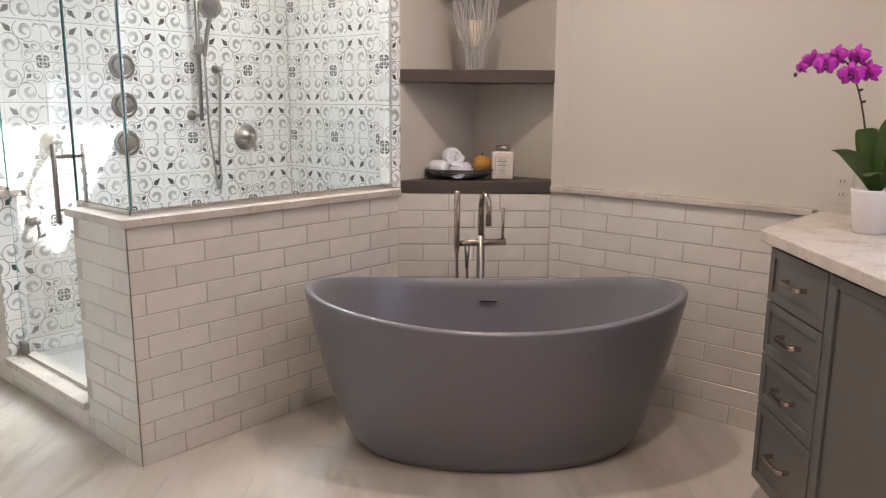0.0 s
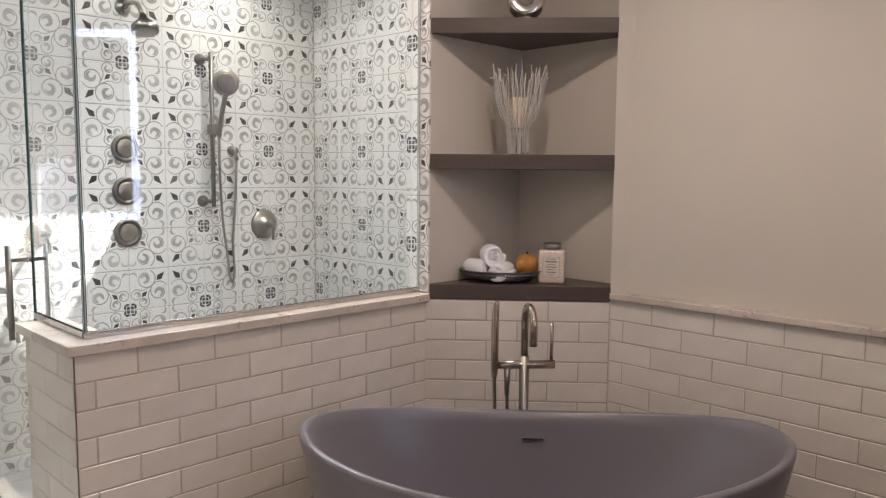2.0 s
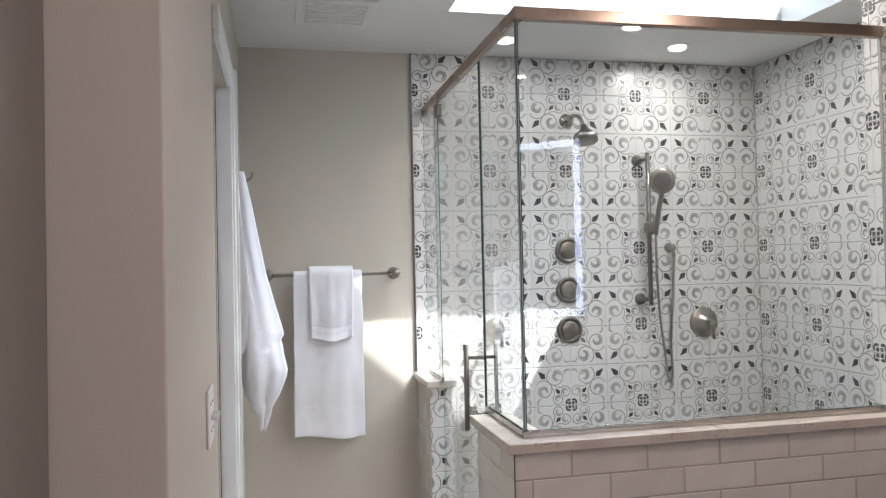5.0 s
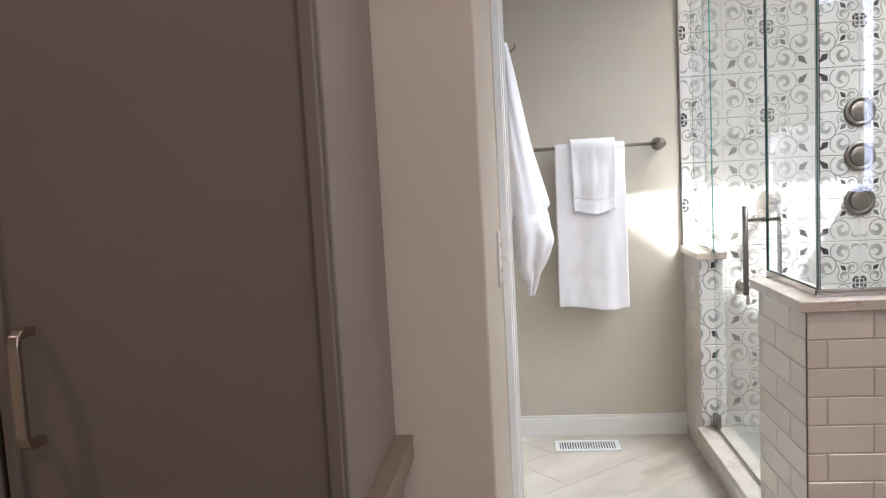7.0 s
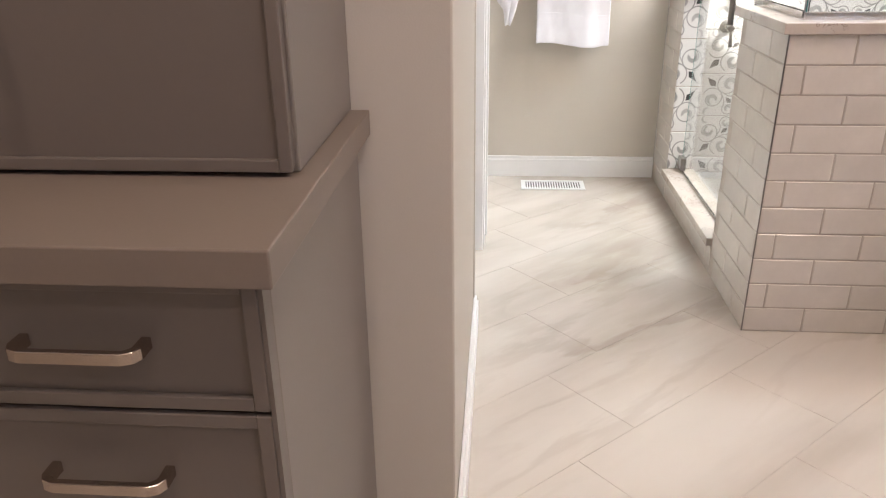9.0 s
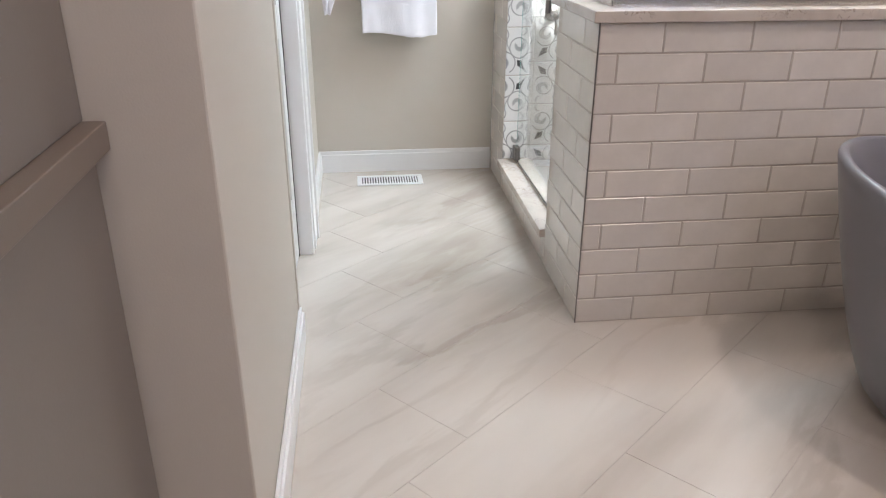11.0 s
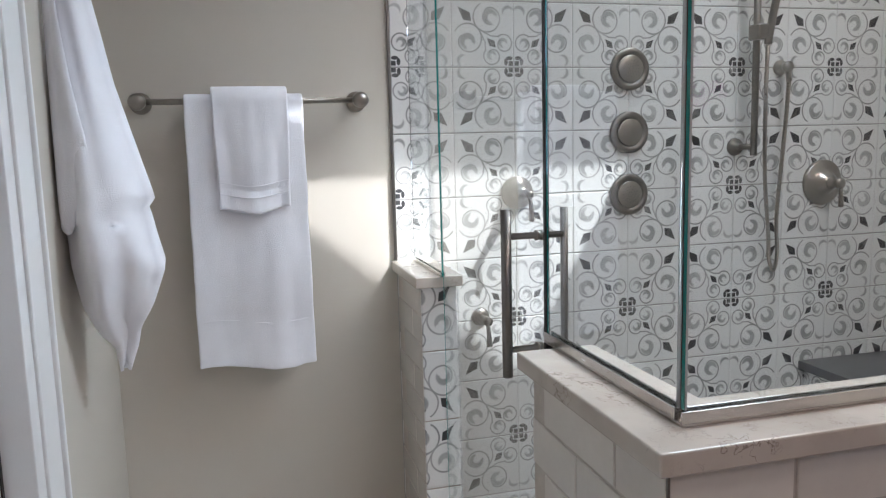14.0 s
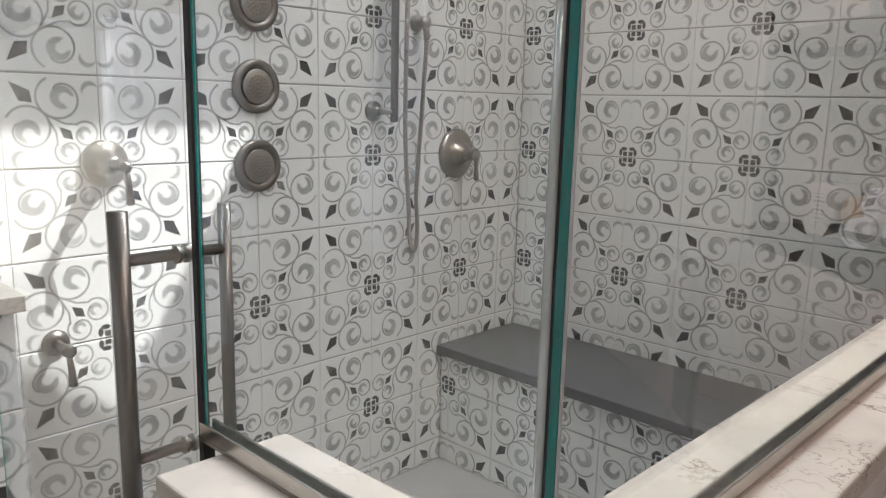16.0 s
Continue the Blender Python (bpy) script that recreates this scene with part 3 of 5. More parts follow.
structure("edge_trim", box(-2.1325, -2.1288, 1.2288, 1.2325, 0.001, 0.8815, 0.0006), M_NICKEL_D, "slim metal corner trim of the low wall")

# pocket door with frosted panels, in its white casing
door = thing("door_1", "white pocket door with frosted glass panels, slid shut", "door")
door["kind"] = "structure"
DY0, DY1 = 0.335, 0.372
part("stile", box(-2.20, -2.128, DY0, DY1, 0.01, 2.05, 0.002), M_TRIM, door)
part("stile", box(-2.705, -2.615, DY0, DY1, 0.01, 2.05, 0.002), M_TRIM, door)
rails = [(0.01, 0.25), (0.78, 0.88), (1.335, 1.435), (1.94, 2.05)]
for za, zb in rails:
    part("rail", box(-2.616, -2.199, DY0 + 0.0015, DY1 - 0.0015, za, zb, 0.002), M_TRIM, door)
for (a, za), (zb, b) in zip(rails, rails[1:]):
    part("frosted_panel", box(-2.612, -2.203, 0.348, 0.356, za - 0.003, zb + 0.003), M_FROST, door, "frosted glass panel")
casing = thing("door_casing", "white painted door casing", "door casing")
casing["kind"] = "structure"
part("jamb", box(-2.765, -2.716, 0.31, 0.424, 0.0, 2.08, 0.002), M_TRIM, casing)
part("face_board", box(-2.865, -2.766, 0.4105, 0.430, 0.0, 2.15, 0.003), M_TRIM, casing)
part("back_band", box(-2.878, -2.866, 0.4105, 0.438, 0.0, 2.16, 0.003), M_TRIM, casing)
part("side_jamb", box(-2.129, -2.112, 0.305, 0.414, 0.0, 2.08, 0.002), M_WALL, casing)
part("head_board", box(-2.765, -2.129, 0.4105, 0.428, 2.061, 2.15, 0.003), M_TRIM, casing)
# black strip that paints the shade in the gap between door and jamb
part("gap_shade", box(-2.7158, -2.7055, 0.338, 0.374, 0.0, 2.05), M_SEAL_SHADE, casing)


def light_switch():
    sw = thing("light_switch", "white two-gang toggle switch plate on the greige wall", "light switch")
    part("plate", box(-1.905, -1.775, 0.4105, 0.417, 1.035, 1.165, 0.003), M_PLASTIC, sw)
    for x in (-1.863, -1.817):
        part("toggle", box(x - 0.005, x + 0.005, 0.4175, 0.434, 1.094, 1.106, 0.002), M_PLASTIC, sw)
        for z in (1.07, 1.13):
            part("screw", tube([(x, 0.4165, z), (x, 0.4185, z)], 0.0035, 8), M_NICKEL, sw)


light_switch()


def floor_register():
    r = thing("floor_register", "white metal floor register with slats", "floor vent")
    x0, x1, y0, y1 = -3.576, -3.444, 0.588, 0.888
    # dark sheet under the slats, painted as the duct's shade
    part("duct_shade", box(x0 + 0.01, x1 - 0.01, y0 + 0.01, y1 - 0.01, 0.0005, 0.002), M_SLOT, r)
    for a in ((x0, x0 + 0.02, y0, y1), (x1 - 0.02, x1, y0, y1), (x0 + 0.02, x1 - 0.02, y0, y0 + 0.022), (x0 + 0.02, x1 - 0.02, y1 - 0.022, y1)):
        part("rim", box(*a, 0.001, 0.006, 0.0015), M_TRIM, r)
    k = 21
    for i in range(k):
        y = y0 + 0.03 + (y1 - y0 - 0.06) * i / (k - 1)
        part("slat", box(x0 + 0.02, x1 - 0.02, y - 0.0032, y + 0.0032, 0.002, 0.0055), M_TRIM, r)


floor_register()


def wall_outlet():
    w = thing("wall_outlet", "greige duplex outlet plate on the wall above the counter", "outlet")
    x, z = -0.353, 1.012
    part("plate", box(x - 0.034, x + 0.034, 3.082, 3.0845, z - 0.055, z + 0.055, 0.001), M_WALL, w)
    for dz in (-0.024, 0.024):
        f = part("socket", box(x - 0.017, x + 0.017, 3.0795, 3.0818, z + dz - 0.014, z + dz + 0.014, 0.001), M_WALL, w)
        for dx in (-0.006, 0.006):
            part("slot", box(x + dx - 0.0012, x + dx + 0.0012, 3.0788, 3.0794, z + dz - 0.005, z + dz + 0.006), M_SLOT, f)


wall_outlet()


def downlight(x, y, watts, warm):
    d = thing("downlight", "round recessed ceiling light with white trim, lit", "ceiling light", "recessed ceiling lights")
    bm = lathe([(0.040, 0.0), (0.060, -0.006), (0.064, 0.0)], 32, at=(x, y, CEIL - 0.001))
    part("trim_ring", bm, M_TRIM, d, smooth=True)
    part("lens", lathe([(0.0, -0.001), (0.041, -0.001), (0.041, 0.001), (0.0, 0.001)], 28, at=(x, y, CEIL - 0.002)), M_CAN if warm else M_CANW, d, "glowing lens")
    ld = bpy.data.lights.new("downlight_lamp", "AREA")
    ld.shape, ld.size, ld.energy, ld.color = "DISK", 0.075, watts, (1.0, 0.79, 0.68) if warm else (1.0, 0.90, 0.82)
    ld.spread = radians(172)
    ob = new("downlight_lamp", ld)
    ob.location = (x, y, CEIL - 0.012)


downlight(-3.37, 2.50, CAN_POWER * 0.7, False)
downlight(-3.37, 1.63, CAN_POWER * 0.25, False)
downlight(-2.49, 2.48, CAN_POWER * 1.0, True)
# unseen main-room downlights, added at assumed spots; only the first follows the shelf shadows
for x, y, k in ((-1.28, 2.12, 1.5), (-0.35, 1.9, 0.9), (-0.2, 0.8, 1.0), (0.9, 0.3, 0.8), (-0.3, -0.7, 0.8)):
    downlight(x, y, CAN_POWER * k, True)


def exhaust_fan():
    f = thing("exhaust_fan", "square white bathroom exhaust fan grille in the ceiling", "exhaust fan")
    x0, x1, y0, y1 = -3.25, -2.93, 0.66, 0.98
    part("housing", box(x0, x1, y0, y1, CEIL - 0.014, CEIL - 0.001, 0.005), M_PLASTIC, f)
    for i in range(9):
        x = x0 + 0.05 + i * 0.0275
        part("slat", box(x - 0.008, x + 0.008, y0 + 0.04, y1 - 0.04, CEIL - 0.022, CEIL - 0.013, 0.002), M_PLASTIC, f)


exhaust_fan()


# ---- shower ----
def shower_glass():
    g = thing("shower_enclosure", "frameless clear glass shower enclosure with a brushed header bar", "shower enclosure")
    TOP = 2.165
    def pane(name, b, edge_faces, label=""):
        p = part(name, box(*b), [M_GLASS, M_EDGE], g, label)
        for f in p.data.polygons:
            for axis, sign in edge_faces:
                if f.normal[axis] * sign > 0.9:
                    f.material_index = 1
        p.visible_shadow = False
        return p
    GX, GY = -2.185, 1.287
    pane("side_panel", (GX - 0.004, GX + 0.004, GY - 0.003, 2.568, 0.918, TOP), [(2, 1)], "clear glass panel with a green edge")
    pane("return_panel", (-2.608, GX - 0.006, GY - 0.004, GY + 0.004, 0.918, TOP), [(0, -1), (2, 1)])
    pane("door_panel", (-3.315, -2.618, GY - 0.004, GY + 0.004, 0.150, TOP - 0.01), [(0, 1), (0, -1), (2, 1)], "clear glass door")
    pane("fixed_panel", (-3.656, -3.325, GY - 0.005, GY + 0.005, 0.914, TOP), [(0, 1)])
    part("polished_edge", box(GX - 0.0028, GX + 0.0038, GY - 0.0042, GY - 0.0032, 0.932, TOP - 0.001), M_EDGE, g, "polished green glass edge")
    # pale strip stands in for the highlight along the pane's ground edge
    part("edge_highlight", box(GX + 0.0042, GX + 0.0054, GY - 0.0042, GY - 0.0012, 0.932, TOP - 0.001, 0.0004), M_SILICONE, g, "pale strip painted as the ground edge's highlight")
    # solid black strip paints the shade between the bead and the pane's edge
    part("shadow_gap", box(GX - 0.0049, GX - 0.0031, GY - 0.0044, GY - 0.0034, 0.932, TOP - 0.001), M_SEAL_SHADE, g, "thin black strip painted as the gap's shade")
    part("corner_seal", tube([(GX - 0.0085, GY - 0.0035, 0.932), (GX - 0.0085, GY - 0.0035, TOP - 0.001)], 0.0036, 12), M_SILICONE, g, "pale clear silicone bead", True)
    part("door_edge", box(-2.6175, -2.6095, GY - 0.0065, GY + 0.0065, 0.15, TOP - 0.012), M_SEAL_SHADE, g, "dark strip on the door's edge")
    part("header_bar", box(GX - 0.017, GX + 0.017, GY - 0.013, 2.568, TOP, TOP + 0.038, 0.003), M_BRONZE, g, "square brushed header bar")
    part("header_bar", box(-3.656, GX - 0.0175, GY - 0.012, GY + 0.022, TOP + 0.001, TOP + 0.037, 0.003), M_BRONZE, g)

    def channel(x0, x1, y0, y1, along_y, high):
        """A U-shaped metal channel that holds the foot of a pane: a floor and two lips."""
        bm = box(x0, x1, y0, y1, 0.9125, 0.9165)
        if along_y:
            box(x0, x0 + 0.003, y0, y1, 0.9165, high, 0.0008, bm=bm)
            box(x1 - 0.003, x1, y0, y1, 0.9165, high, 0.0008, bm=bm)
        else:
            box(x0, x1, y0, y0 + 0.003, 0.9165, high, 0.0008, bm=bm)
            box(x0, x1, y1 - 0.003, y1, 0.9165, high, 0.0008, bm=bm)
        part("channel", bm, M_ALU, g, "slim brushed metal channel")

    channel(GX - 0.011, GX + 0.011, GY - 0.011, 2.568, True, 0.932)
    channel(-2.608, GX - 0.0115, GY - 0.011, GY + 0.011, False, 0.932)
    channel(-3.656, -3.325, GY - 0.011, GY + 0.011, False, 0.924)
    part("wall_seal", box(GX - 0.006, GX + 0.006, 2.5625, 2.5695, 0.933, TOP), M_SILICONE, g, "pale clear wall seal")
    part("sill_strip", box(-3.315, -2.56, GY - 0.008, GY + 0.008, 0.1385, 0.148, 0.002), M_ALU, g)
    for z in (0.15, TOP - 0.075):
        part("hinge", box(-3.345, -3.285, GY - 0.015, GY + 0.015, z, z + 0.055, 0.003), M_NICKEL_D, g, "metal pivot clamp")
    hx = -2.647
    for y, r in ((1.222, 0.0095), (1.338, 0.007)):
        part("handle_bar", tube([(hx, y, 0.843), (hx, y, 1.146)], r, 16), M_NICKEL_D, g, "brushed tubular handle", True)
    for z in (0.893, 1.098):
        part("handle_post", tube([(hx, 1.225, z), (hx, 1.276, z), (hx, 1.277, z), (hx, 1.282, z), (hx, 1.2821, z), (hx, 1.2919, z), (hx, 1.292, z), (hx, 1.297, z), (hx, 1.298, z), (hx, 1.337, z)], [0.006, 0.006, 0.0095, 0.0095, 0.006, 0.006, 0.0095, 0.0095, 0.006, 0.006], 14), M_NICKEL, g, smooth=True)
    return g


shower_glass()
WX = -3.66


def disc(y, z, profile, steps=36):
    """A turned fitting that stands out of the shower's wall: profile of (radius, distance out)."""
    bm = lathe(profile, steps)
    bmesh.ops.transform(bm, matrix=Matrix.Translation((WX, y, z)) @ Matrix.Rotation(radians(90), 4, "Y"), verts=bm.verts)
    return bm


def body_jet(z):
    j = thing("body_spray", "round brushed nickel body spray on the shower wall", "body spray", "body sprays")
    part("flange", disc(2.02, z, [(0.0, 0.0005), (0.068, 0.0005), (0.068, 0.008), (0.065, 0.0115), (0.049, 0.0135), (0.0465, 0.008), (0.0, 0.008)]), M_NICKEL_D, j, smooth=True)
    part("spray_face", disc(2.02, z, [(0.0, 0.0085), (0.044, 0.0085), (0.044, 0.0130), (0.041, 0.0145), (0.0, 0.0150)]), M_NICKEL, j, "nozzle plate", True)
    bm = bmesh.new()
    for r, k in ((0.008, 6), (0.017, 11), (0.026, 16)):
        for i in range(k):
            a = 2 * math.pi * i / k
            y, zz = 2.02 + r * math.cos(a), z + r * math.sin(a)
            tube([(WX + 0.0148, y, zz), (WX + 0.0172, y, zz)], 0.0018, 6, bm)
    part("nozzles", bm, M_SLATE, j)


for z in (1.49, 1.287, 1.085):
    body_jet(z)


def valve(y, z, size=1.0, reach=1.0):
    v = thing("shower_valve", "round brushed nickel shower valve with a lever handle", "shower valve", "shower valves")
    s, k = size, reach
    part("plate", disc(y, z, [(0.0, 0.0005), (0.082 * s, 0.0005), (0.082 * s, 0.008), (0.074 * s, 0.014), (0.055 * s, 0.018 * k), (0.036 * s, 0.03 * k), (0.026 * s, 0.05 * k), (0.0, 0.05 * k)]), M_NICKEL, v, smooth=True)
    part("hub", disc(y, z, [(0.0, 0.05 * k), (0.022 * s, 0.05 * k), (0.024 * s, 0.056 * k), (0.017 * s, 0.064 * k), (0.017 * s, 0.082 * k), (0.02 * s, 0.086 * k), (0.02 * s, 0.094 * k), (0.012 * s, 0.1 * k), (0.0, 0.1 * k)]), M_NICKEL, v, smooth=True)
    x = WX + 0.09 * k
    part("lever", tube([(x, y, z - 0.004), (x, y + 0.004, z - 0.03), (x, y + 0.006, z - 0.078), (x, y + 0.006, z - 0.083)], [0.006, 0.0065, 0.0095, 0.006], 12), M_NICKEL, v, smooth=True)


valve(2.775, 1.096, 0.98)
valve(1.628, 1.106, 0.64, 1.25)


def lever_spout():
    s = thing("shower_diverter", "small brushed nickel diverter with a hanging lever", "shower valve")
    part("rosette", disc(1.50, 0.715, [(0.0, 0.0005), (0.03, 0.0005), (0.028, 0.008), (0.014, 0.014), (0.0, 0.014)]), M_NICKEL_D, s, smooth=True)
    part("post", disc(1.50, 0.715, [(0.0, 0.014), (0.010, 0.014), (0.010, 0.06), (0.014, 0.064), (0.014, 0.084), (0.0, 0.086)]), M_NICKEL_D, s, smooth=True)
    part("lever", tube([(WX + 0.074, 1.50, 0.712), (WX + 0.074, 1.504, 0.67), (WX + 0.074, 1.506, 0.635)], [0.006, 0.007, 0.010], 12), M_NICKEL_D, s, smooth=True)


lever_spout()


def shower_head():
    h = thing("overhead_shower", "brushed nickel shower head on a curved arm", "shower head")
    y, z = 2.03, 2.15
    part("flange", disc(y, z, [(0.0, 0.0005), (0.038, 0.0005), (0.036, 0.008), (0.016, 0.018), (0.0, 0.018)]), M_NICKEL, h, smooth=True)
    part("arm", tube(smooth_line([(WX + 0.01, y, z), (WX + 0.08, y + 0.005, z + 0.012), (WX + 0.15, y + 0.01, z - 0.01), (WX + 0.18, y + 0.014, z - 0.05)]), 0.0105, 14), M_NICKEL, h, smooth=True)
    bm = lathe([(0.0, 0.0), (0.016, 0.0), (0.02, -0.02), (0.05, -0.045), (0.06, -0.055), (0.06, -0.085), (0.054, -0.088), (0.0, -0.088)], 32)
    part("head", bm, M_NICKEL_D, h, smooth=True, at=pose(WX + 0.185, y + 0.016, z - 0.055, 0, -14, 0))


shower_head()


def slide_bar():
    s = thing("hand_shower", "brushed nickel hand shower on a slide bar with a metal hose", "hand shower")
    y, bx = 2.414, WX + 0.062
    part("bar", tube([(bx, y + 0.03, 1.20), (bx, y + 0.03, 1.985)], 0.0115, 16), M_NICKEL_D, s, smooth=True)
    for z in (1.23, 1.95):
        part("bracket", disc(y, z, [(0.0, 0.0005), (0.03, 0.0005), (0.028, 0.01), (0.013, 0.016), (0.013, 0.03), (0.0, 0.03)]), M_NICKEL_D, s, smooth=True)
        part("bracket_arm", tube([(WX + 0.028, y, z), (bx, y + 0.03, z)], 0.010, 12), M_NICKEL_D, s, smooth=True)
    part("slider", box(bx - 0.018, bx + 0.04, y + 0.008, y + 0.052, 1.575, 1.625, 0.006), M_NICKEL_D, s)
    part("wand", tube(smooth_line([(bx + 0.03, y + 0.05, 1.56), (bx + 0.04, y + 0.06, 1.66), (bx + 0.055, y + 0.075, 1.76), (bx + 0.06, y + 0.085, 1.80)]), 0.0125, 14), M_NICKEL_D, s, smooth=True)
    hd = lathe([(0.0, 0.0), (0.03, 0.002), (0.055, 0.012), (0.066, 0.022), (0.066, 0.03), (0.054, 0.034), (0.0, 0.034)], 36)
    head = part("spray_head", hd, M_NICKEL, s, smooth=True, at=pose(bx + 0.038, y + 0.085, 1.835, 0, 97, -20))
    part("spray_plate", lathe([(0.0, 0.0), (0.046, 0.0), (0.044, 0.004), (0.0, 0.005)], 32), M_NICKEL_D, head, at=pose(0, 0, 0.0345))
    oy, oz = 2.585, 1.494
    part("outlet", disc(oy, oz, [(0.0, 0.0005), (0.026, 0.0005), (0.025, 0.01), (0.014, 0.016), (0.014, 0.03), (0.018, 0.034), (0.018, 0.048), (0.0, 0.05)]), M_NICKEL, s, smooth=True)
    part("elbow", tube([(WX + 0.038, oy, oz), (WX + 0.04, oy + 0.006, oz - 0.03), (WX + 0.04, oy + 0.008, oz - 0.05)], 0.010, 12), M_NICKEL, s, smooth=True)
    line = smooth_line([(bx + 0.03, y + 0.05, 1.56), (bx + 0.02, y + 0.056, 1.40), (bx - 0.005, y + 0.08, 1.15), (WX + 0.04, y + 0.115, 0.93), (WX + 0.035, y + 0.125, 0.84), (WX + 0.035, y + 0.145, 0.80),
                        (WX + 0.035, y + 0.158, 0.86), (WX + 0.036, y + 0.15, 1.0), (WX + 0.038, oy - 0.003, 1.25), (WX + 0.04, oy + 0.008, oz - 0.05)], 26)
    rad = [0.0076 if i % 2 else 0.0062 for i in range(len(line))]
    part("hose", tube(line, rad, 8), M_NICKEL, s, "ribbed metal hose")


slide_bar()
bench = thing("shower_bench", "built-in shower bench with a grey slab on a tiled front", "shower bench")
part("bench_slab", box(-3.659, -2.263, 2.705, 3.119, 0.418, 0.450, 0.003), M_BENCH, bench, "dark grey stone slab")
bench_front = part("bench_front", box(-3.659, -2.263, 2.738, 3.118, 0.03, 0.4175), M_GROUT_W, bench)


# ---- bathtub and its tap ----
def bathtub():
    t = thing("bathtub", "grey freestanding slipper bathtub with a swooping rim", "bathtub", at=pose(-1.333, 2.28, 0, 0, 0, 42))
    STEPS = 96

    def rim_h(a):
        return RIM_MID + (RIM_END - RIM_MID) * abs(math.cos(a)) ** 2.0

    def point(a, hl, hw):
        c, s, p = math.cos(a), math.sin(a), 2 / 2.08
        return math.copysign(abs(c) ** p, c) * hl, math.copysign(abs(s) ** p, s) * hw

    bm = bmesh.new()
    rings = []

    def ring(hl, hw, zfun):
        rings.append([bm.verts.new((*point(2 * math.pi * i / STEPS, hl, hw), zfun(2 * math.pi * i / STEPS))) for i in range(STEPS)])

    BL, BW, RL, RW = 0.525, 0.305, 0.728, 0.408
    ring(BL - 0.03, BW - 0.03, lambda a: 0.0)
    ring(BL - 0.008, BW - 0.008, lambda a: 0.002)
    for k in range(0, 17):
        f = k / 16
        g = f ** 0.62
        ring(BL + (RL - BL) * g, BW + (RW - BW) * (f ** 0.6), lambda a, f=f: 0.01 + (rim_h(a) - 0.022) * f)
    ring(RL - 0.002, RW - 0.002, lambda a: rim_h(a) - 0.005)
    ring(RL - 0.009, RW - 0.009, lambda a: rim_h(a))
    ring(RL - 0.020, RW - 0.020, lambda a: rim_h(a))
    ring(RL - 0.027, RW - 0.027, lambda a: rim_h(a) - 0.006)
    for k in range(1, 15):
        f = 1 - k / 14
        g = f ** 0.75
        ring(0.40 + (RL - 0.029 - 0.40) * g, 0.20 + (RW - 0.029 - 0.20) * (f ** 0.45), lambda a, f=f: 0.13 + (rim_h(a) - 0.012 - 0.13) * f ** 1.0)
    ring(0.2, 0.1, lambda a: 0.122)
    for a, b in zip(rings, rings[1:]):
        for i in range(STEPS):
            j = (i + 1) % STEPS
            bm.faces.new((a[i], a[j], b[j], b[i]))
    bm.faces.new(rings[-1])
    bm.faces.new(rings[0][::-1])
    part("shell", bm, M_TUB, t, smooth=True)
    part("overflow_slot", box(-0.036, 0.036, 0.350, 0.3665, 0.466, 0.4695, 0.001), M_SLOT, t, "dark overflow slot")
    part("overflow_lip", box(-0.038, 0.038, 0.354, 0.367, 0.4700, 0.4725, 0.001), M_TUB, t)
    part("drain", lathe([(0.0, 0.0), (0.034, 0.0), (0.03, 0.005), (0.0, 0.007)], 28, at=(0, 0, 0.122)), M_NICKEL, t, "round metal drain", True)


bathtub()


def tub_filler():
    f = thing("tub_filler", "brushed nickel floor-standing tub filler with a hand shower", "bath tap", at=pose(-1.645, 2.58, 0, 0, 0, math.degrees(math.atan2(0.668, 0.744))))
    part("floor_flange", lathe([(0.0, 0.001), (0.05, 0.001), (0.048, 0.01), (0.022, 0.02), (0.0, 0.02)], 28), M_NICKEL, f, smooth=True)
    part("column", tube([(0, 0, 0.01), (0, 0, 0.745)], 0.0175, 20), M_NICKEL_D, f, smooth=True)
    part("crossbar", tube([(-0.118, 0, 0.708), (0.108, 0, 0.716)], 0.0155, 18), M_TAP, f, smooth=True)
    arc = [(0, 0, 0.74), (0, 0, 0.85)] + [(0.2 * q, -0.97 * q, 0.868 + 0.062 * math.sin(a)) for q, a in [(0.058 - 0.058 * math.cos(math.pi * k / 12), math.pi * k / 12) for k in range(13)]] + [(0.0232, -0.1125, 0.805)]
    part("spout", tube(arc, 0.0135, 16), M_TAP, f, "gooseneck spout", True)
    part("lever", tube([(0.095, 0, 0.72), (0.095, 0, 0.865)], 0.0066, 12), M_TAP, f, smooth=True)
    part("hand_wand", tube([(-0.105, -0.012, 0.665), (-0.105, -0.012, 0.70), (-0.105, -0.012, 0.935), (-0.105, -0.012, 0.94)], [0.009, 0.0135, 0.0135, 0.011], 16), M_TAP, f, "stick hand shower", True)
    part("hose", tube(smooth_line([(-0.105, -0.012, 0.67), (-0.10, -0.012, 0.50), (-0.085, -0.005, 0.24), (-0.06, 0.0, 0.20), (-0.05, 0.0, 0.30), (-0.058, 0.0, 0.55), (-0.06, 0.0, 0.69)], 12), 0.0065, 8), M_TAP, f, "metal hose", True)
    part("hose_collar", tube([(-0.06, 0, 0.60), (-0.06, 0, 0.70)], [0.008, 0.0125], 12), M_NICKEL_D, f, smooth=True)


tub_filler()


# ---- shelves in the niche ----
SHELF_TOPS = (0.950, 1.461, 1.976)


def corner_shelf(top):
    s = thing("corner_shelf", "dark brown three-cornered floating shelf", "shelf", "corner shelves")
    poly = [(-2.118, 2.568), (-1.590, 3.039), (-1.618, 3.128), (-2.128, 3.128), (-2.128, 2.575)]
    part("board", prism(poly, top - 0.058, top, 0.002), M_SHELF, s)


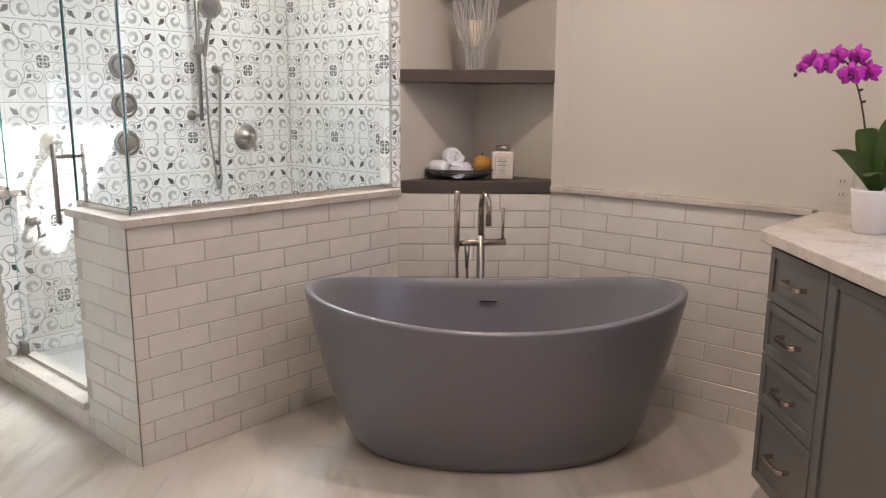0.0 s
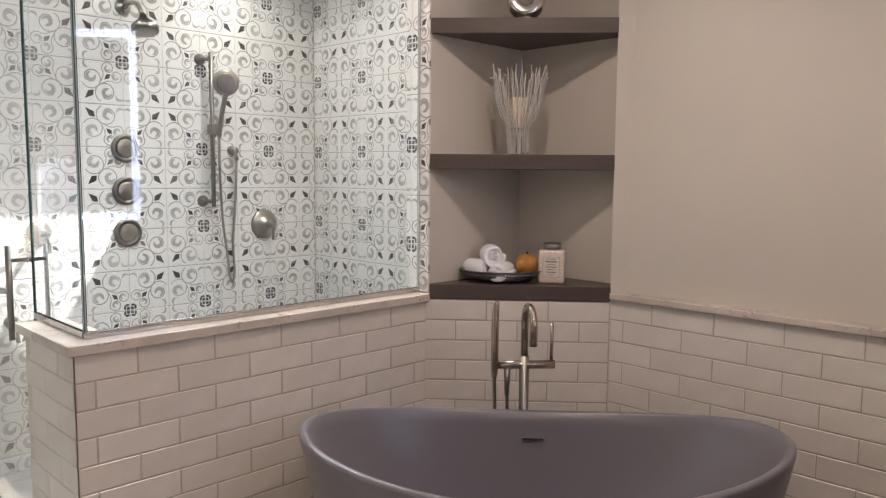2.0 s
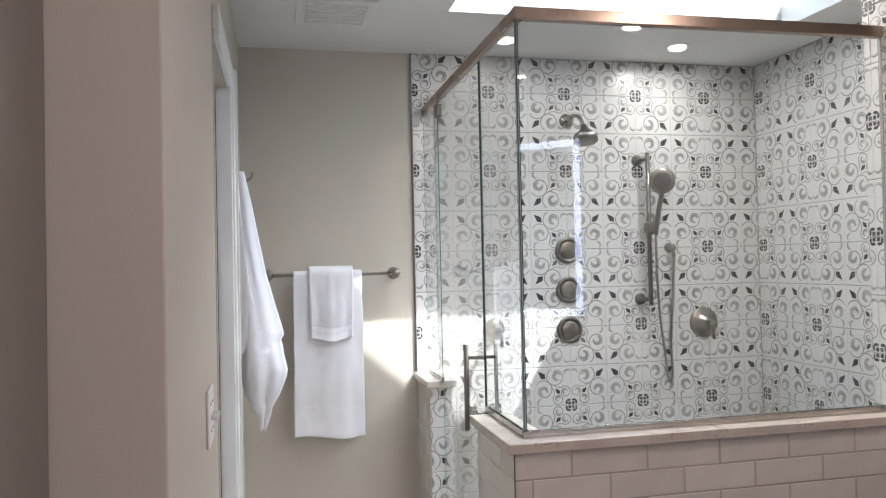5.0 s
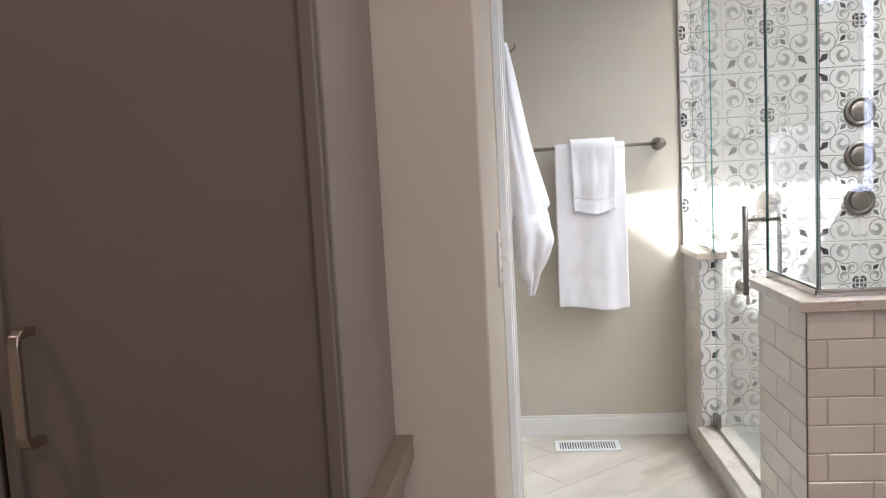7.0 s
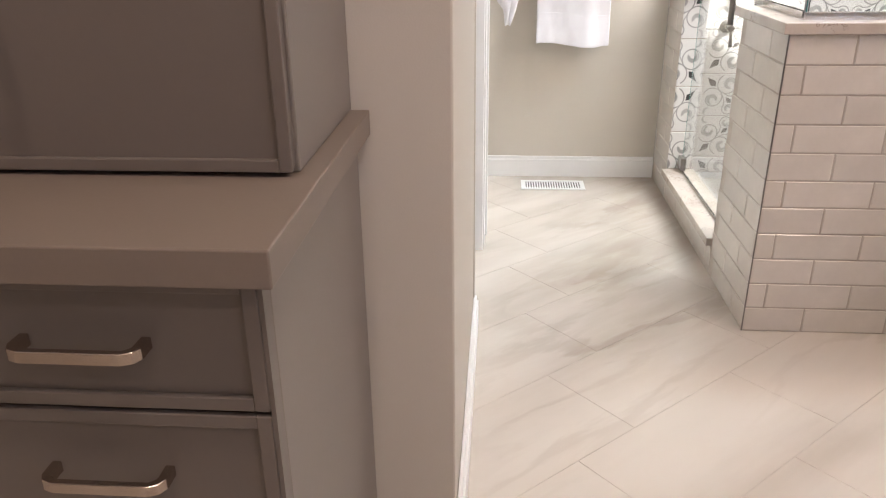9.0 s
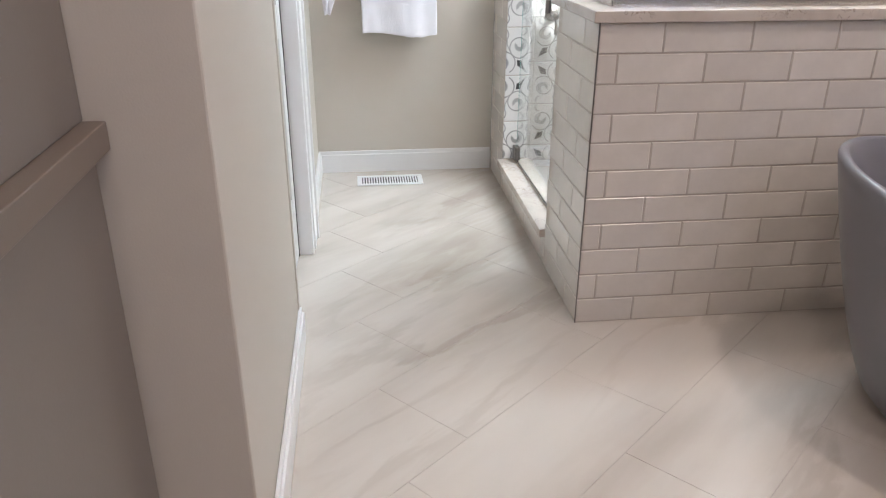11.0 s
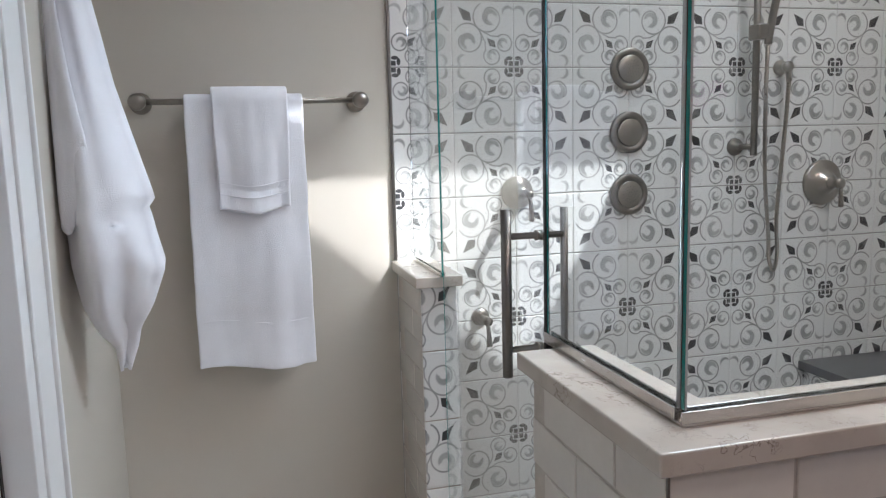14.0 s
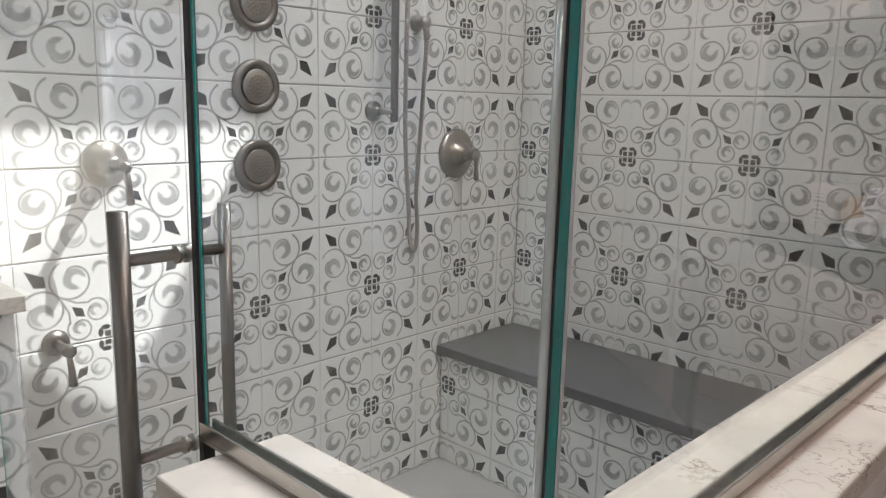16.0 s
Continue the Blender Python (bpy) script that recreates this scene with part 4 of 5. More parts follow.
for z in SHELF_TOPS:
    corner_shelf(z)


def towel_bowl():
    z = SHELF_TOPS[0]
    b = thing("dish", "shallow ribbed grey stoneware dish on the shelf", "dish")
    c = (-1.985, 2.85)
    part("bowl", lathe([(0.0, 0.0), (0.06, 0.0), (0.075, 0.006), (0.105, 0.022), (0.128, 0.042), (0.13, 0.046), (0.124, 0.045), (0.10, 0.028), (0.07, 0.014), (0.0, 0.012)], 48, ), M_SLATE, b, smooth=True, at=pose(*c, z + 0.0005, 0, 0, 42) @ Matrix.Diagonal((1.34, 0.95, 1.08, 1)))
    for r, h in ((0.0905, 0.0115), (0.106, 0.0215), (0.1175, 0.0315)):
        ring = [(r * math.cos(a), r * math.sin(a), h) for a in [2 * math.pi * k / 40 for k in range(41)]]
        part("rib", tube(ring, 0.0028, 6, caps=False), M_NICKEL_D, b, at=pose(*c, z + 0.0005, 0, 0, 42) @ Matrix.Diagonal((1.34, 0.95, 1.08, 1)))
    rolls = ((-0.070, -0.062, 0.052, 0.066, -14), (0.026, -0.028, 0.046, 0.062, -70), (-0.024, -0.036, 0.108, 0.074, -40))
    for dx, dy, h, r, turn in rolls:
        t = thing("rolled_washcloth", "white rolled terry washcloth in the dish", "washcloth", "rolled washcloths")
        own = bmesh.new()
        sp = []
        for k in range(64):
            a = k * 0.30
            rr = r * 0.72 * (0.16 + 0.84 * k / 63)
            sp.append((rr * math.cos(a), rr * math.sin(a)))
        L = 0.068
        rows = []
        for x in (-L, -L * 0.6, 0, L * 0.6, L):
            squeeze = 1 - 0.10 * (abs(x) / L) ** 2
            rows.append([own.verts.new((x + 0.004 * math.sin(k * 0.7), py * squeeze, pz * squeeze)) for k, (py, pz) in enumerate(sp)])
        for ra, rb in zip(rows, rows[1:]):
            for k in range(len(sp) - 1):
                own.faces.new((ra[k], ra[k + 1], rb[k + 1], rb[k]))
        ob = part("cloth", own, M_TERRY, t, smooth=True, at=pose(c[0] + dx, c[1] + dy, z + h, 0, 0, turn))
        so = ob.modifiers.new("thick", "SOLIDIFY")
        so.thickness = 0.0135
    f = thing("dried_fruit", "round ochre dried gourd in the dish", "decoration")
    part("gourd", lathe([(0.0, 0.0), (0.022, 0.004), (0.04, 0.022), (0.046, 0.045), (0.04, 0.068), (0.024, 0.083), (0.006, 0.086), (0.0, 0.084)], 28, at=(c[0] + 0.082, c[1] + 0.060, z + 0.028),
                        wave=lambda a, h: 1 + 0.04 * math.sin(7 * a)), M_SPONGE, f, smooth=True)
    part("stalk", tube([(c[0] + 0.082, c[1] + 0.060, z + 0.110), (c[0] + 0.084, c[1] + 0.056, z + 0.122)], 0.004, 6), M_BARK, f)


towel_bowl()


def salt_jar():
    z = SHELF_TOPS[0]
    j = thing("jar", "square glass jar of pale bath salts with a paper label", "jar", at=pose(-1.82, 2.965, z + 0.0005, 0, 0, 32))
    part("jar_body", box(-0.052, 0.052, -0.038, 0.038, 0.0, 0.135, 0.010, 3), M_SALT, j, "glass filled with pale bath salts", True)
    part("neck", lathe([(0.031, 0.130), (0.031, 0.142), (0.0, 0.142), (0.0, 0.130)], 24), M_CRYSTAL, j, smooth=True)
    part("lid", lathe([(0.0, 0.139), (0.035, 0.139), (0.036, 0.142), (0.036, 0.159), (0.032, 0.162), (0.0, 0.162)], 28), M_NICKEL, j, "metal screw lid", True)
    lab = part("paper_label", box(-0.035, 0.035, -0.0395, -0.0382, 0.024, 0.110, 0.0005), M_PAPER, j, "cream printed label")
    for k, (w, h) in enumerate(((0.036, 0.0025), (0.044, 0.005), (0.03, 0.002), (0.042, 0.0035), (0.034, 0.002), (0.04, 0.003), (0.026, 0.002))):
        zz = 0.099 - k * 0.0105
        part("print_bar", box(-w / 2, w / 2, -0.0402, -0.0396, zz - h / 2, zz + h / 2), M_INK, lab)
    for b in ((-0.033, 0.033, 0.1065, 0.1075), (-0.033, 0.033, 0.0265, 0.0275), (-0.033, -0.032, 0.0276, 0.1064), (0.032, 0.033, 0.0276, 0.1064)):
        part("print_bar", box(b[0], b[1], -0.0402, -0.0396, b[2], b[3]), M_INK, lab)


salt_jar()


def twig_vase():
    z = SHELF_TOPS[1]
    v = thing("crystal_vase", "flared crystal vase of glass twigs holding a candle", "vase", at=pose(-1.925, 2.868, z + 0.0005))
    part("foot", lathe([(0.0, 0.0), (0.037, 0.0), (0.036, 0.05), (0.036, 0.10), (0.032, 0.105), (0.0, 0.095)], 32, wave=lambda a, h: 1 + 0.06 * math.sin(11 * a + 40 * h)), M_CRYSTAL, v, smooth=True)
    rnd = random.Random(4)
    for k in range(38):
        a = 2 * math.pi * k / 38 + rnd.uniform(-0.05, 0.05)
        reach, top = rnd.uniform(0.098, 0.118), rnd.uniform(0.30, 0.352)
        pts = []
        for h, r in ((0.002, 0.040), (0.035, 0.041), (0.07, 0.040), (0.105, 0.042), (0.15, 0.062), (0.20, 0.084), (0.25, 0.094), (0.30, 0.102), (0.352, 0.110)):
            if h > top:
                break
            w = rnd.uniform(-0.004, 0.004)
            aa = a + rnd.uniform(-0.06, 0.06)
            r = (r + w) * (reach / 0.11 if h > 0.12 else 1)
            pts.append((r * math.cos(aa), r * math.sin(aa), h))
        pts.append((reach * math.cos(a), reach * math.sin(a), top))
        line = smooth_line(pts, 3)
        part("glass_twig", tube(line, [rnd.uniform(0.0020, 0.0031) if i < len(line) - 3 else 0.002 for i in range(len(line))], 6), M_TWIG, v)
    c = thing("candle", "ivory pillar candle standing in the crystal vase", "candle")
    part("wax", lathe([(0.0, 0.0), (0.036, 0.0), (0.037, 0.004), (0.037, 0.115), (0.033, 0.118), (0.0, 0.112)], 28, at=(-1.925, 2.868, z + 0.107)), M_WAX, c, smooth=True)
    part("wick", tube([(-1.925, 2.868, z + 0.218), (-1.924, 2.868, z + 0.232)], 0.0013, 6), M_BARK, c)


twig_vase()


def loop_vase():
    z = SHELF_TOPS[2]
    v = thing("silver_vase", "polished silver drop-shaped loop vase", "vase", at=pose(-1.905, 2.872, z + 0.0005, 0, 0, 42))
    pts, rad = [], []
    for k in range(41):
        a = -math.pi / 2 + 2 * math.pi * k / 40
        f = (math.sin(a) + 1) / 2
        w = 0.060 * (1 - 0.70 * f ** 1.5)
        pts.append((w * math.cos(a), 0, 0.034 + 0.155 * f))
        rad.append(0.032 - 0.018 * f)
    own = tube(pts, rad, 16, caps=False)
    bmesh.ops.scale(own, vec=(1, 1.15, 1), verts=own.verts)
    part("loop", own, M_CHROME, v, smooth=True)
    part("neck", lathe([(0.0, 0.19), (0.017, 0.195), (0.013, 0.215), (0.012, 0.24), (0.016, 0.252), (0.013, 0.252), (0.009, 0.24), (0.0, 0.238)], 24), M_CHROME, v, smooth=True)
    part("base", lathe([(0.0, 0.0), (0.034, 0.0), (0.038, 0.006), (0.03, 0.014), (0.0, 0.016)], 28), M_CHROME, v, smooth=True)
    rnd = random.Random(9)
    for k in range(8):
        s = thing("cotton_branch", "dark twig with white cotton bolls in the silver vase", "branch", "cotton branches", at=pose(-1.905, 2.872, z + 0.24, 0, 0, 42))
        a = 2 * math.pi * k / 8 + rnd.uniform(-0.3, 0.3)
        lean, tall = rnd.uniform(0.04, 0.15), rnd.uniform(0.13, 0.25)
        pts = [(0, 0, 0)]
        for q in (0.3, 0.55, 0.8, 1.0):
            pts.append((lean * q * math.cos(a) + rnd.uniform(-0.01, 0.01), 0.6 * lean * q * math.sin(a) + rnd.uniform(-0.01, 0.01), tall * q))
        line = smooth_line(pts, 4)
        part("twig", tube(line, [0.0032 - 0.0018 * i / len(line) for i in range(len(line))], 6), M_BARK, s)
        for q in range(4, len(line), 2):
            p = line[q] + Vector((rnd.uniform(-0.012, 0.012), rnd.uniform(-0.012, 0.012), rnd.uniform(-0.004, 0.008)))
            if rnd.random() < 0.6:
                own = bmesh.new()
                bmesh.ops.create_icosphere(own, subdivisions=2, radius=rnd.uniform(0.008, 0.0125))
                for vert in own.verts:
                    vert.co *= 1 + 0.25 * noise.noise(vert.co * 160 + Vector((q, k, 0)))
                part("boll", own, M_COTTON, s, smooth=True, at=Matrix.Translation(p))
            else:
                own = bmesh.new()
                bmesh.ops.create_icosphere(own, subdivisions=1, radius=rnd.uniform(0.006, 0.009))
                part("husk", own, M_BARK, s, at=Matrix.Translation(p))


loop_vase()


# ---- towels ----
def towel_bar():
    b = thing("towel_bar", "brushed nickel towel bar on the greige wall", "towel bar")
    x = -3.592
    part("rod", tube([(x, 0.515, 1.396), (x, 1.125, 1.396)], 0.0085, 14), M_NICKEL, b, smooth=True)
    for y in (0.525, 1.123):
        own = lathe([(0.0, 0.0005), (0.03, 0.0005), (0.029, 0.008), (0.016, 0.016), (0.012, 0.03), (0.012, 0.062), (0.019, 0.070), (0.023, 0.082), (0.022, 0.098), (0.014, 0.108), (0.0, 0.11)], 28)
        bmesh.ops.transform(own, matrix=Matrix.Translation((-3.668, y, 1.396)) @ Matrix.Rotation(radians(90), 4, "Y"), verts=own.verts)
        part("post", own, M_NICKEL, b, smooth=True)


towel_bar()


def hung_towel(label, x, r, y0, y1, top, front, back, seed, hem):
    """A folded towel over the bar: back flap, round the bar, front flap with a woven band near its end."""
    t = thing("towel", label, "towel", "towels on the bar")
    own = bmesh.new()
    prof = []
    for k in range(14):
        prof.append((x - r, back + (top - back) * k / 14))
    for k in range(9):
        a = math.pi - math.pi * k / 8
        prof.append((x + r * math.cos(a), top + r * math.sin(a)))
    for k in range(1, 33):
        prof.append((x + r + 0.006 * math.sin(k * 0.35 + seed) * k / 32, top - (top - front) * k / 32))
    cols, rows = 30, []
    for i, (px, pz) in enumerate(prof):
        row = []
        low = max(0.0, (top - pz) / (top - front)) if i > 14 else 0
        for c in range(cols + 1):
            f = c / cols
            side = math.sin(math.pi * f)
            wave = 0.007 * math.sin(f * 9 + seed + low * 1.5) * (0.2 + low) + 0.006 * low * noise.noise(Vector((f * 5, pz * 2.5, seed))) + 0.003 * noise.noise(Vector((f * 8, pz * 9, seed)))
            sag = 0.010 * math.sin(f * 5 + seed) * low + 0.006 * low * noise.noise(Vector((f * 7, 2.0, seed)))
            band = -0.0025 if abs((pz - front) - hem) < 0.012 and i > 14 else 0
            tuck = 0.012 * (f - 0.5) * low * math.sin(seed * 2)
            row.append(own.verts.new((px + (wave if i > 14 else -abs(wave) * 0.3) + band + 0.003 * side, y0 + (y1 - y0) * f + tuck + 0.003 * noise.noise(Vector((pz * 9, seed, f))), pz + sag)))
        rows.append(row)
    for a, b in zip(rows, rows[1:]):
        for c in range(cols):
            own.faces.new((a[c], a[c + 1], b[c + 1], b[c]))
    ob = part("cloth", own, M_TERRY, t, smooth=True)
    so = ob.modifiers.new("thick", "SOLIDIFY")
    so.thickness, so.offset = 0.011, 1.0
    bv = ob.modifiers.new("soft", "BEVEL")
    bv.width, bv.segments, bv.limit_method = 0.004, 2, "ANGLE"
    for zz in (hem - 0.016, hem + 0.016):
        pts = []
        for c in range(1, cols):
            f = c / cols
            pts.append((x + r + 0.0105 + 0.006 * math.sin(32 * 0.35 + seed) + 0.007 * math.sin(f * 9 + seed + 1.3), y0 + (y1 - y0) * (0.015 + 0.97 * f), front + zz + 0.010 * math.sin(f * 5 + seed) * 0.9))
        part("woven_band", tube(pts, 0.0014, 6), M_TERRY, t, "raised woven band")


hung_towel("white terry bath towel folded over the bar", -3.592, 0.013, 0.642, 0.958, 1.392, 0.645, 0.72, 1.0, 0.15)
hung_towel("white terry hand towel hung over the bath towel", -3.592, 0.029, 0.712, 0.918, 1.396, 1.095, 1.15, 2.3, 0.06)


def robe_towel():
    t = thing("towel", "white terry towel hanging in folds from a wall hook", "towel")
    own = bmesh.new()
    cx0 = -3.17
    outline = ((1.82, 0.418, 0.445, 0.02), (1.70, 0.416, 0.47, 0.035), (1.41, 0.416, 0.524, 0.065), (1.165, 0.416, 0.590, 0.09), (1.150, 0.416, 0.576, 0.09), (1.03, 0.418, 0.602, 0.095), (0.95, 0.432, 0.572, 0.08), (0.895, 0.458, 0.540, 0.05), (0.86, 0.488, 0.534, 0.026), (0.80, 0.496, 0.512, 0.012))
    rows, N, K = [], 84, 56
    for k in range(K + 1):
        z = 1.82 - 1.02 * k / K
        for (za, a0, a1, aw), (zb, b0, b1, bw) in zip(outline, outline[1:]):
            if zb - 1e-6 <= z <= za + 1e-6:
                f = (za - z) / (za - zb)
                lo, hi, w = a0 + (b0 - a0) * f, a1 + (b1 - a1) * f, aw + (bw - aw) * f
        row = []
        g = min(1, k / K * 2.5)
        for i in range(N):
            a = 2 * math.pi * i / N
            pleat = 1 + g * (0.20 * math.sin(3 * a + 0.9 + k * 0.035) + 0.09 * math.sin(7 * a - k * 0.06) + 0.10 * noise.noise(Vector((math.cos(a) * 2, math.sin(a) * 2, z * 5))))
            y = (lo + hi) / 2 + (hi - lo) / 2 * math.sin(a) * (0.9 + 0.1 * pleat)
            x = cx0 + w * math.cos(a) * pleat + 0.012 * math.sin(z * 7)
            row.append(own.verts.new((x, max(y, 0.4125), z + 0.02 * g * math.sin(3 * a + 0.8) * (k > K * 0.7))))
        rows.append(row)
    for a, b in zip(rows, rows[1:]):
        for i in range(N):
            own.faces.new((a[i], a[(i + 1) % N], b[(i + 1) % N], b[i]))
    own.faces.new(rows[0])
    ob = part("cloth", own, M_TERRY, t, smooth=True)
    so = ob.modifiers.new("thick", "SOLIDIFY")
    so.thickness, so.offset = 0.008, 0.0
    # a front layer folded over the rest, ending in a soft curl
    own = bmesh.new()
    rows = []
    for k in range(41):
        row = []
        for i in range(17):
            f = i / 16
            z = 1.80 - (0.66 + 0.05 * math.sin(f * 5.2 + 0.6) - 0.05 * f) * k / 40
            for (za, a0, a1, aw), (zb, b0, b1, bw) in zip(outline, outline[1:]):
                if zb - 1e-6 <= z <= za + 1e-6:
                    g = (za - z) / (za - zb)
                    lo, hi, w = a0 + (b0 - a0) * g, a1 + (b1 - a1) * g, aw + (bw - aw) * g
            low = k / 40
            y = lo + 0.002 + (hi - lo) * (0.16 + 0.32 * low) * f
            x = cx0 + w * (0.78 + 0.62 * f * (1.15 - 0.55 * f)) + 0.010 + 0.006 * math.sin(f * 7 + low * 3) * low - 0.02 * max(0, low - 0.88) / 0.12 * f
            row.append(own.verts.new((x, max(y, 0.415), z)))
        rows.append(row)
    for a, b in zip(rows, rows[1:]):
        for i in range(16):
            own.faces.new((a[i], a[i + 1], b[i + 1], b[i]))
    ob = part("front_fold", own, M_TERRY, t, "folded front layer", True)
    so = ob.modifiers.new("thick", "SOLIDIFY")
    so.thickness, so.offset = 0.008, 0.0
    h = thing("robe_hook", "brushed nickel robe hook on the greige wall", "hook")
    part("hook_plate", box(cx0 - 0.02, cx0 + 0.02, 0.4105, 0.420, 1.765, 1.825, 0.003), M_NICKEL, h)
    part("hook_arm", tube(smooth_line([(cx0, 0.42, 1.79), (cx0, 0.45, 1.785), (cx0, 0.475, 1.80), (cx0, 0.48, 1.82)], 5), 0.006, 10), M_NICKEL, h, smooth=True)


robe_towel()


# ---- cabinets ----
def pull(a, b, out, parent, label="brushed flat bar pull"):
    """A flat bar pull between two points, standing out along out."""
    a, b, o = Vector(a), Vector(b), Vector(out)
    d = (b - a).normalized()
    side = d.cross(o).normalized()

    # a slim bar whose ends bend back into square feet
    line = [a + o * 0.0005, a + o * 0.022, a + o * 0.029 + d * 0.004, a + o * 0.033 + d * 0.012, b + o * 0.033 - d * 0.012, b + o * 0.029 - d * 0.004, b + o * 0.022, b + o * 0.0005]
    own = bmesh.new()
    rings = []
    for k, c in enumerate(line):
        t = (line[min(k + 1, 7)] - line[max(k - 1, 0)]).normalized()
        n = t.cross(side).normalized()
        w, h = (0.0068, 0.0042) if 2 < k < 5 else (0.0068, 0.0052)
        rings.append([own.verts.new(c + side * w * i + n * h * j) for i, j in ((-1, -1), (1, -1), (1, 1), (-1, 1))])
    for ra, rb in zip(rings, rings[1:]):
        for i in range(4):
            own.faces.new((ra[i], ra[(i + 1) % 4], rb[(i + 1) % 4], rb[i]))
    own.faces.new(rings[0])
    own.faces.new(rings[-1])
    bmesh.ops.bevel(own, geom=own.edges[:], offset=0.0009, segments=1, affect="EDGES", profile=0.5)
    part("pull", own, M_PULL, parent, label)


def shaker(name, w, h, material, parent, m, rail=0.05, label=""):
    """An inset shaker front: a flat panel in a raised frame; x along, z up, -y out."""
    f = part(name, box(0.002, w - 0.002, -0.012, 0.004, 0.002, h - 0.002), material, parent, label, at=m)
    for x0, x1, z0, z1 in ((0, rail, 0, h), (w - rail, w, 0, h), (rail, w - rail, 0, rail), (rail, w - rail, h - rail, h)):
        part("frame_rail", box(x0, x1, -0.020, -0.0122, z0, z1, 0.0015), material, f)
    return f


def hutch():
    """Drawers below a deep taupe counter, a tall cabinet above it, against the wall at x = -1.182."""
    lo = thing("drawer_cabinet", "taupe painted base cabinet with shaker drawers", "cabinet")
    y0, y1 = -0.62, 0.258
    part("carcass", box(-1.18, -0.690, y0, y1, 0.10, 0.854, 0.002), M_CAB_SIDE, lo, "cabinet side, a lighter taupe than the fronts")
    part("plinth", box(-1.18, -0.75, y0 + 0.01, y1 - 0.003, 0.0, 0.0995), M_CAB, lo)
    part("side_base", box(-1.164, -0.70, y1 + 0.0005, y1 + 0.012, 0.0, 0.085, 0.002), M_CAB, lo)
    m = frame_of((-0.686, 0, 0), (0, 1), (1, 0))
    for ya, yb in ((-0.118, 0.252), (-0.606, -0.142)):
        part("stile", box(-0.690, -0.668, yb + 0.0005, yb + 0.0055, 0.11, 0.852), M_CAB, lo)
        z = 0.848
        for h in (0.150, 0.158, 0.20, 0.23):
            fr = shaker("drawer_front", yb - ya, h, M_CAB, lo, m @ Matrix.Translation((ya, 0, z - h)), 0.016)
            mid, w = (yb - ya) / 2, 0.064
            pull((mid - w, -0.012, h / 2), (mid + w, -0.012, h / 2), (0, -1, 0), fr)
            z -= h + 0.006
    ct = thing("cabinet_counter", "thick taupe matt counter on the drawer cabinet", "counter")
    part("slab", box(-1.181, -0.632, y0 - 0.01, 0.280, 0.855, 0.894, 0.002), M_COUNTER, ct)
    up = thing("tall_cabinet", "dark taupe shaker cabinet standing on the counter", "cabinet")
    part("carcass", box(-1.18, -0.860, y0, 0.252, 0.8945, 2.30, 0.002), M_CAB_SIDE, up, "cabinet side, a lighter taupe than the fronts")
    m = frame_of((-0.858, 0, 0), (0, 1), (1, 0))
    for ya, yb, hy in ((-0.163, 0.249, 0.050), (-0.612, -0.171, 0.40)):
        fr = shaker("cabinet_door", yb - ya, 1.37, M_CAB, up, m @ Matrix.Translation((ya, 0, 0.900)), 0.015)
        pull((hy, -0.02, 0.118), (hy, -0.02, 0.25), (0, -1, 0), fr)
    part("crown", box(-1.18, -0.828, y0 - 0.01, 0.262, 2.30, 2.36, 0.01), M_CAB, up)


hutch()


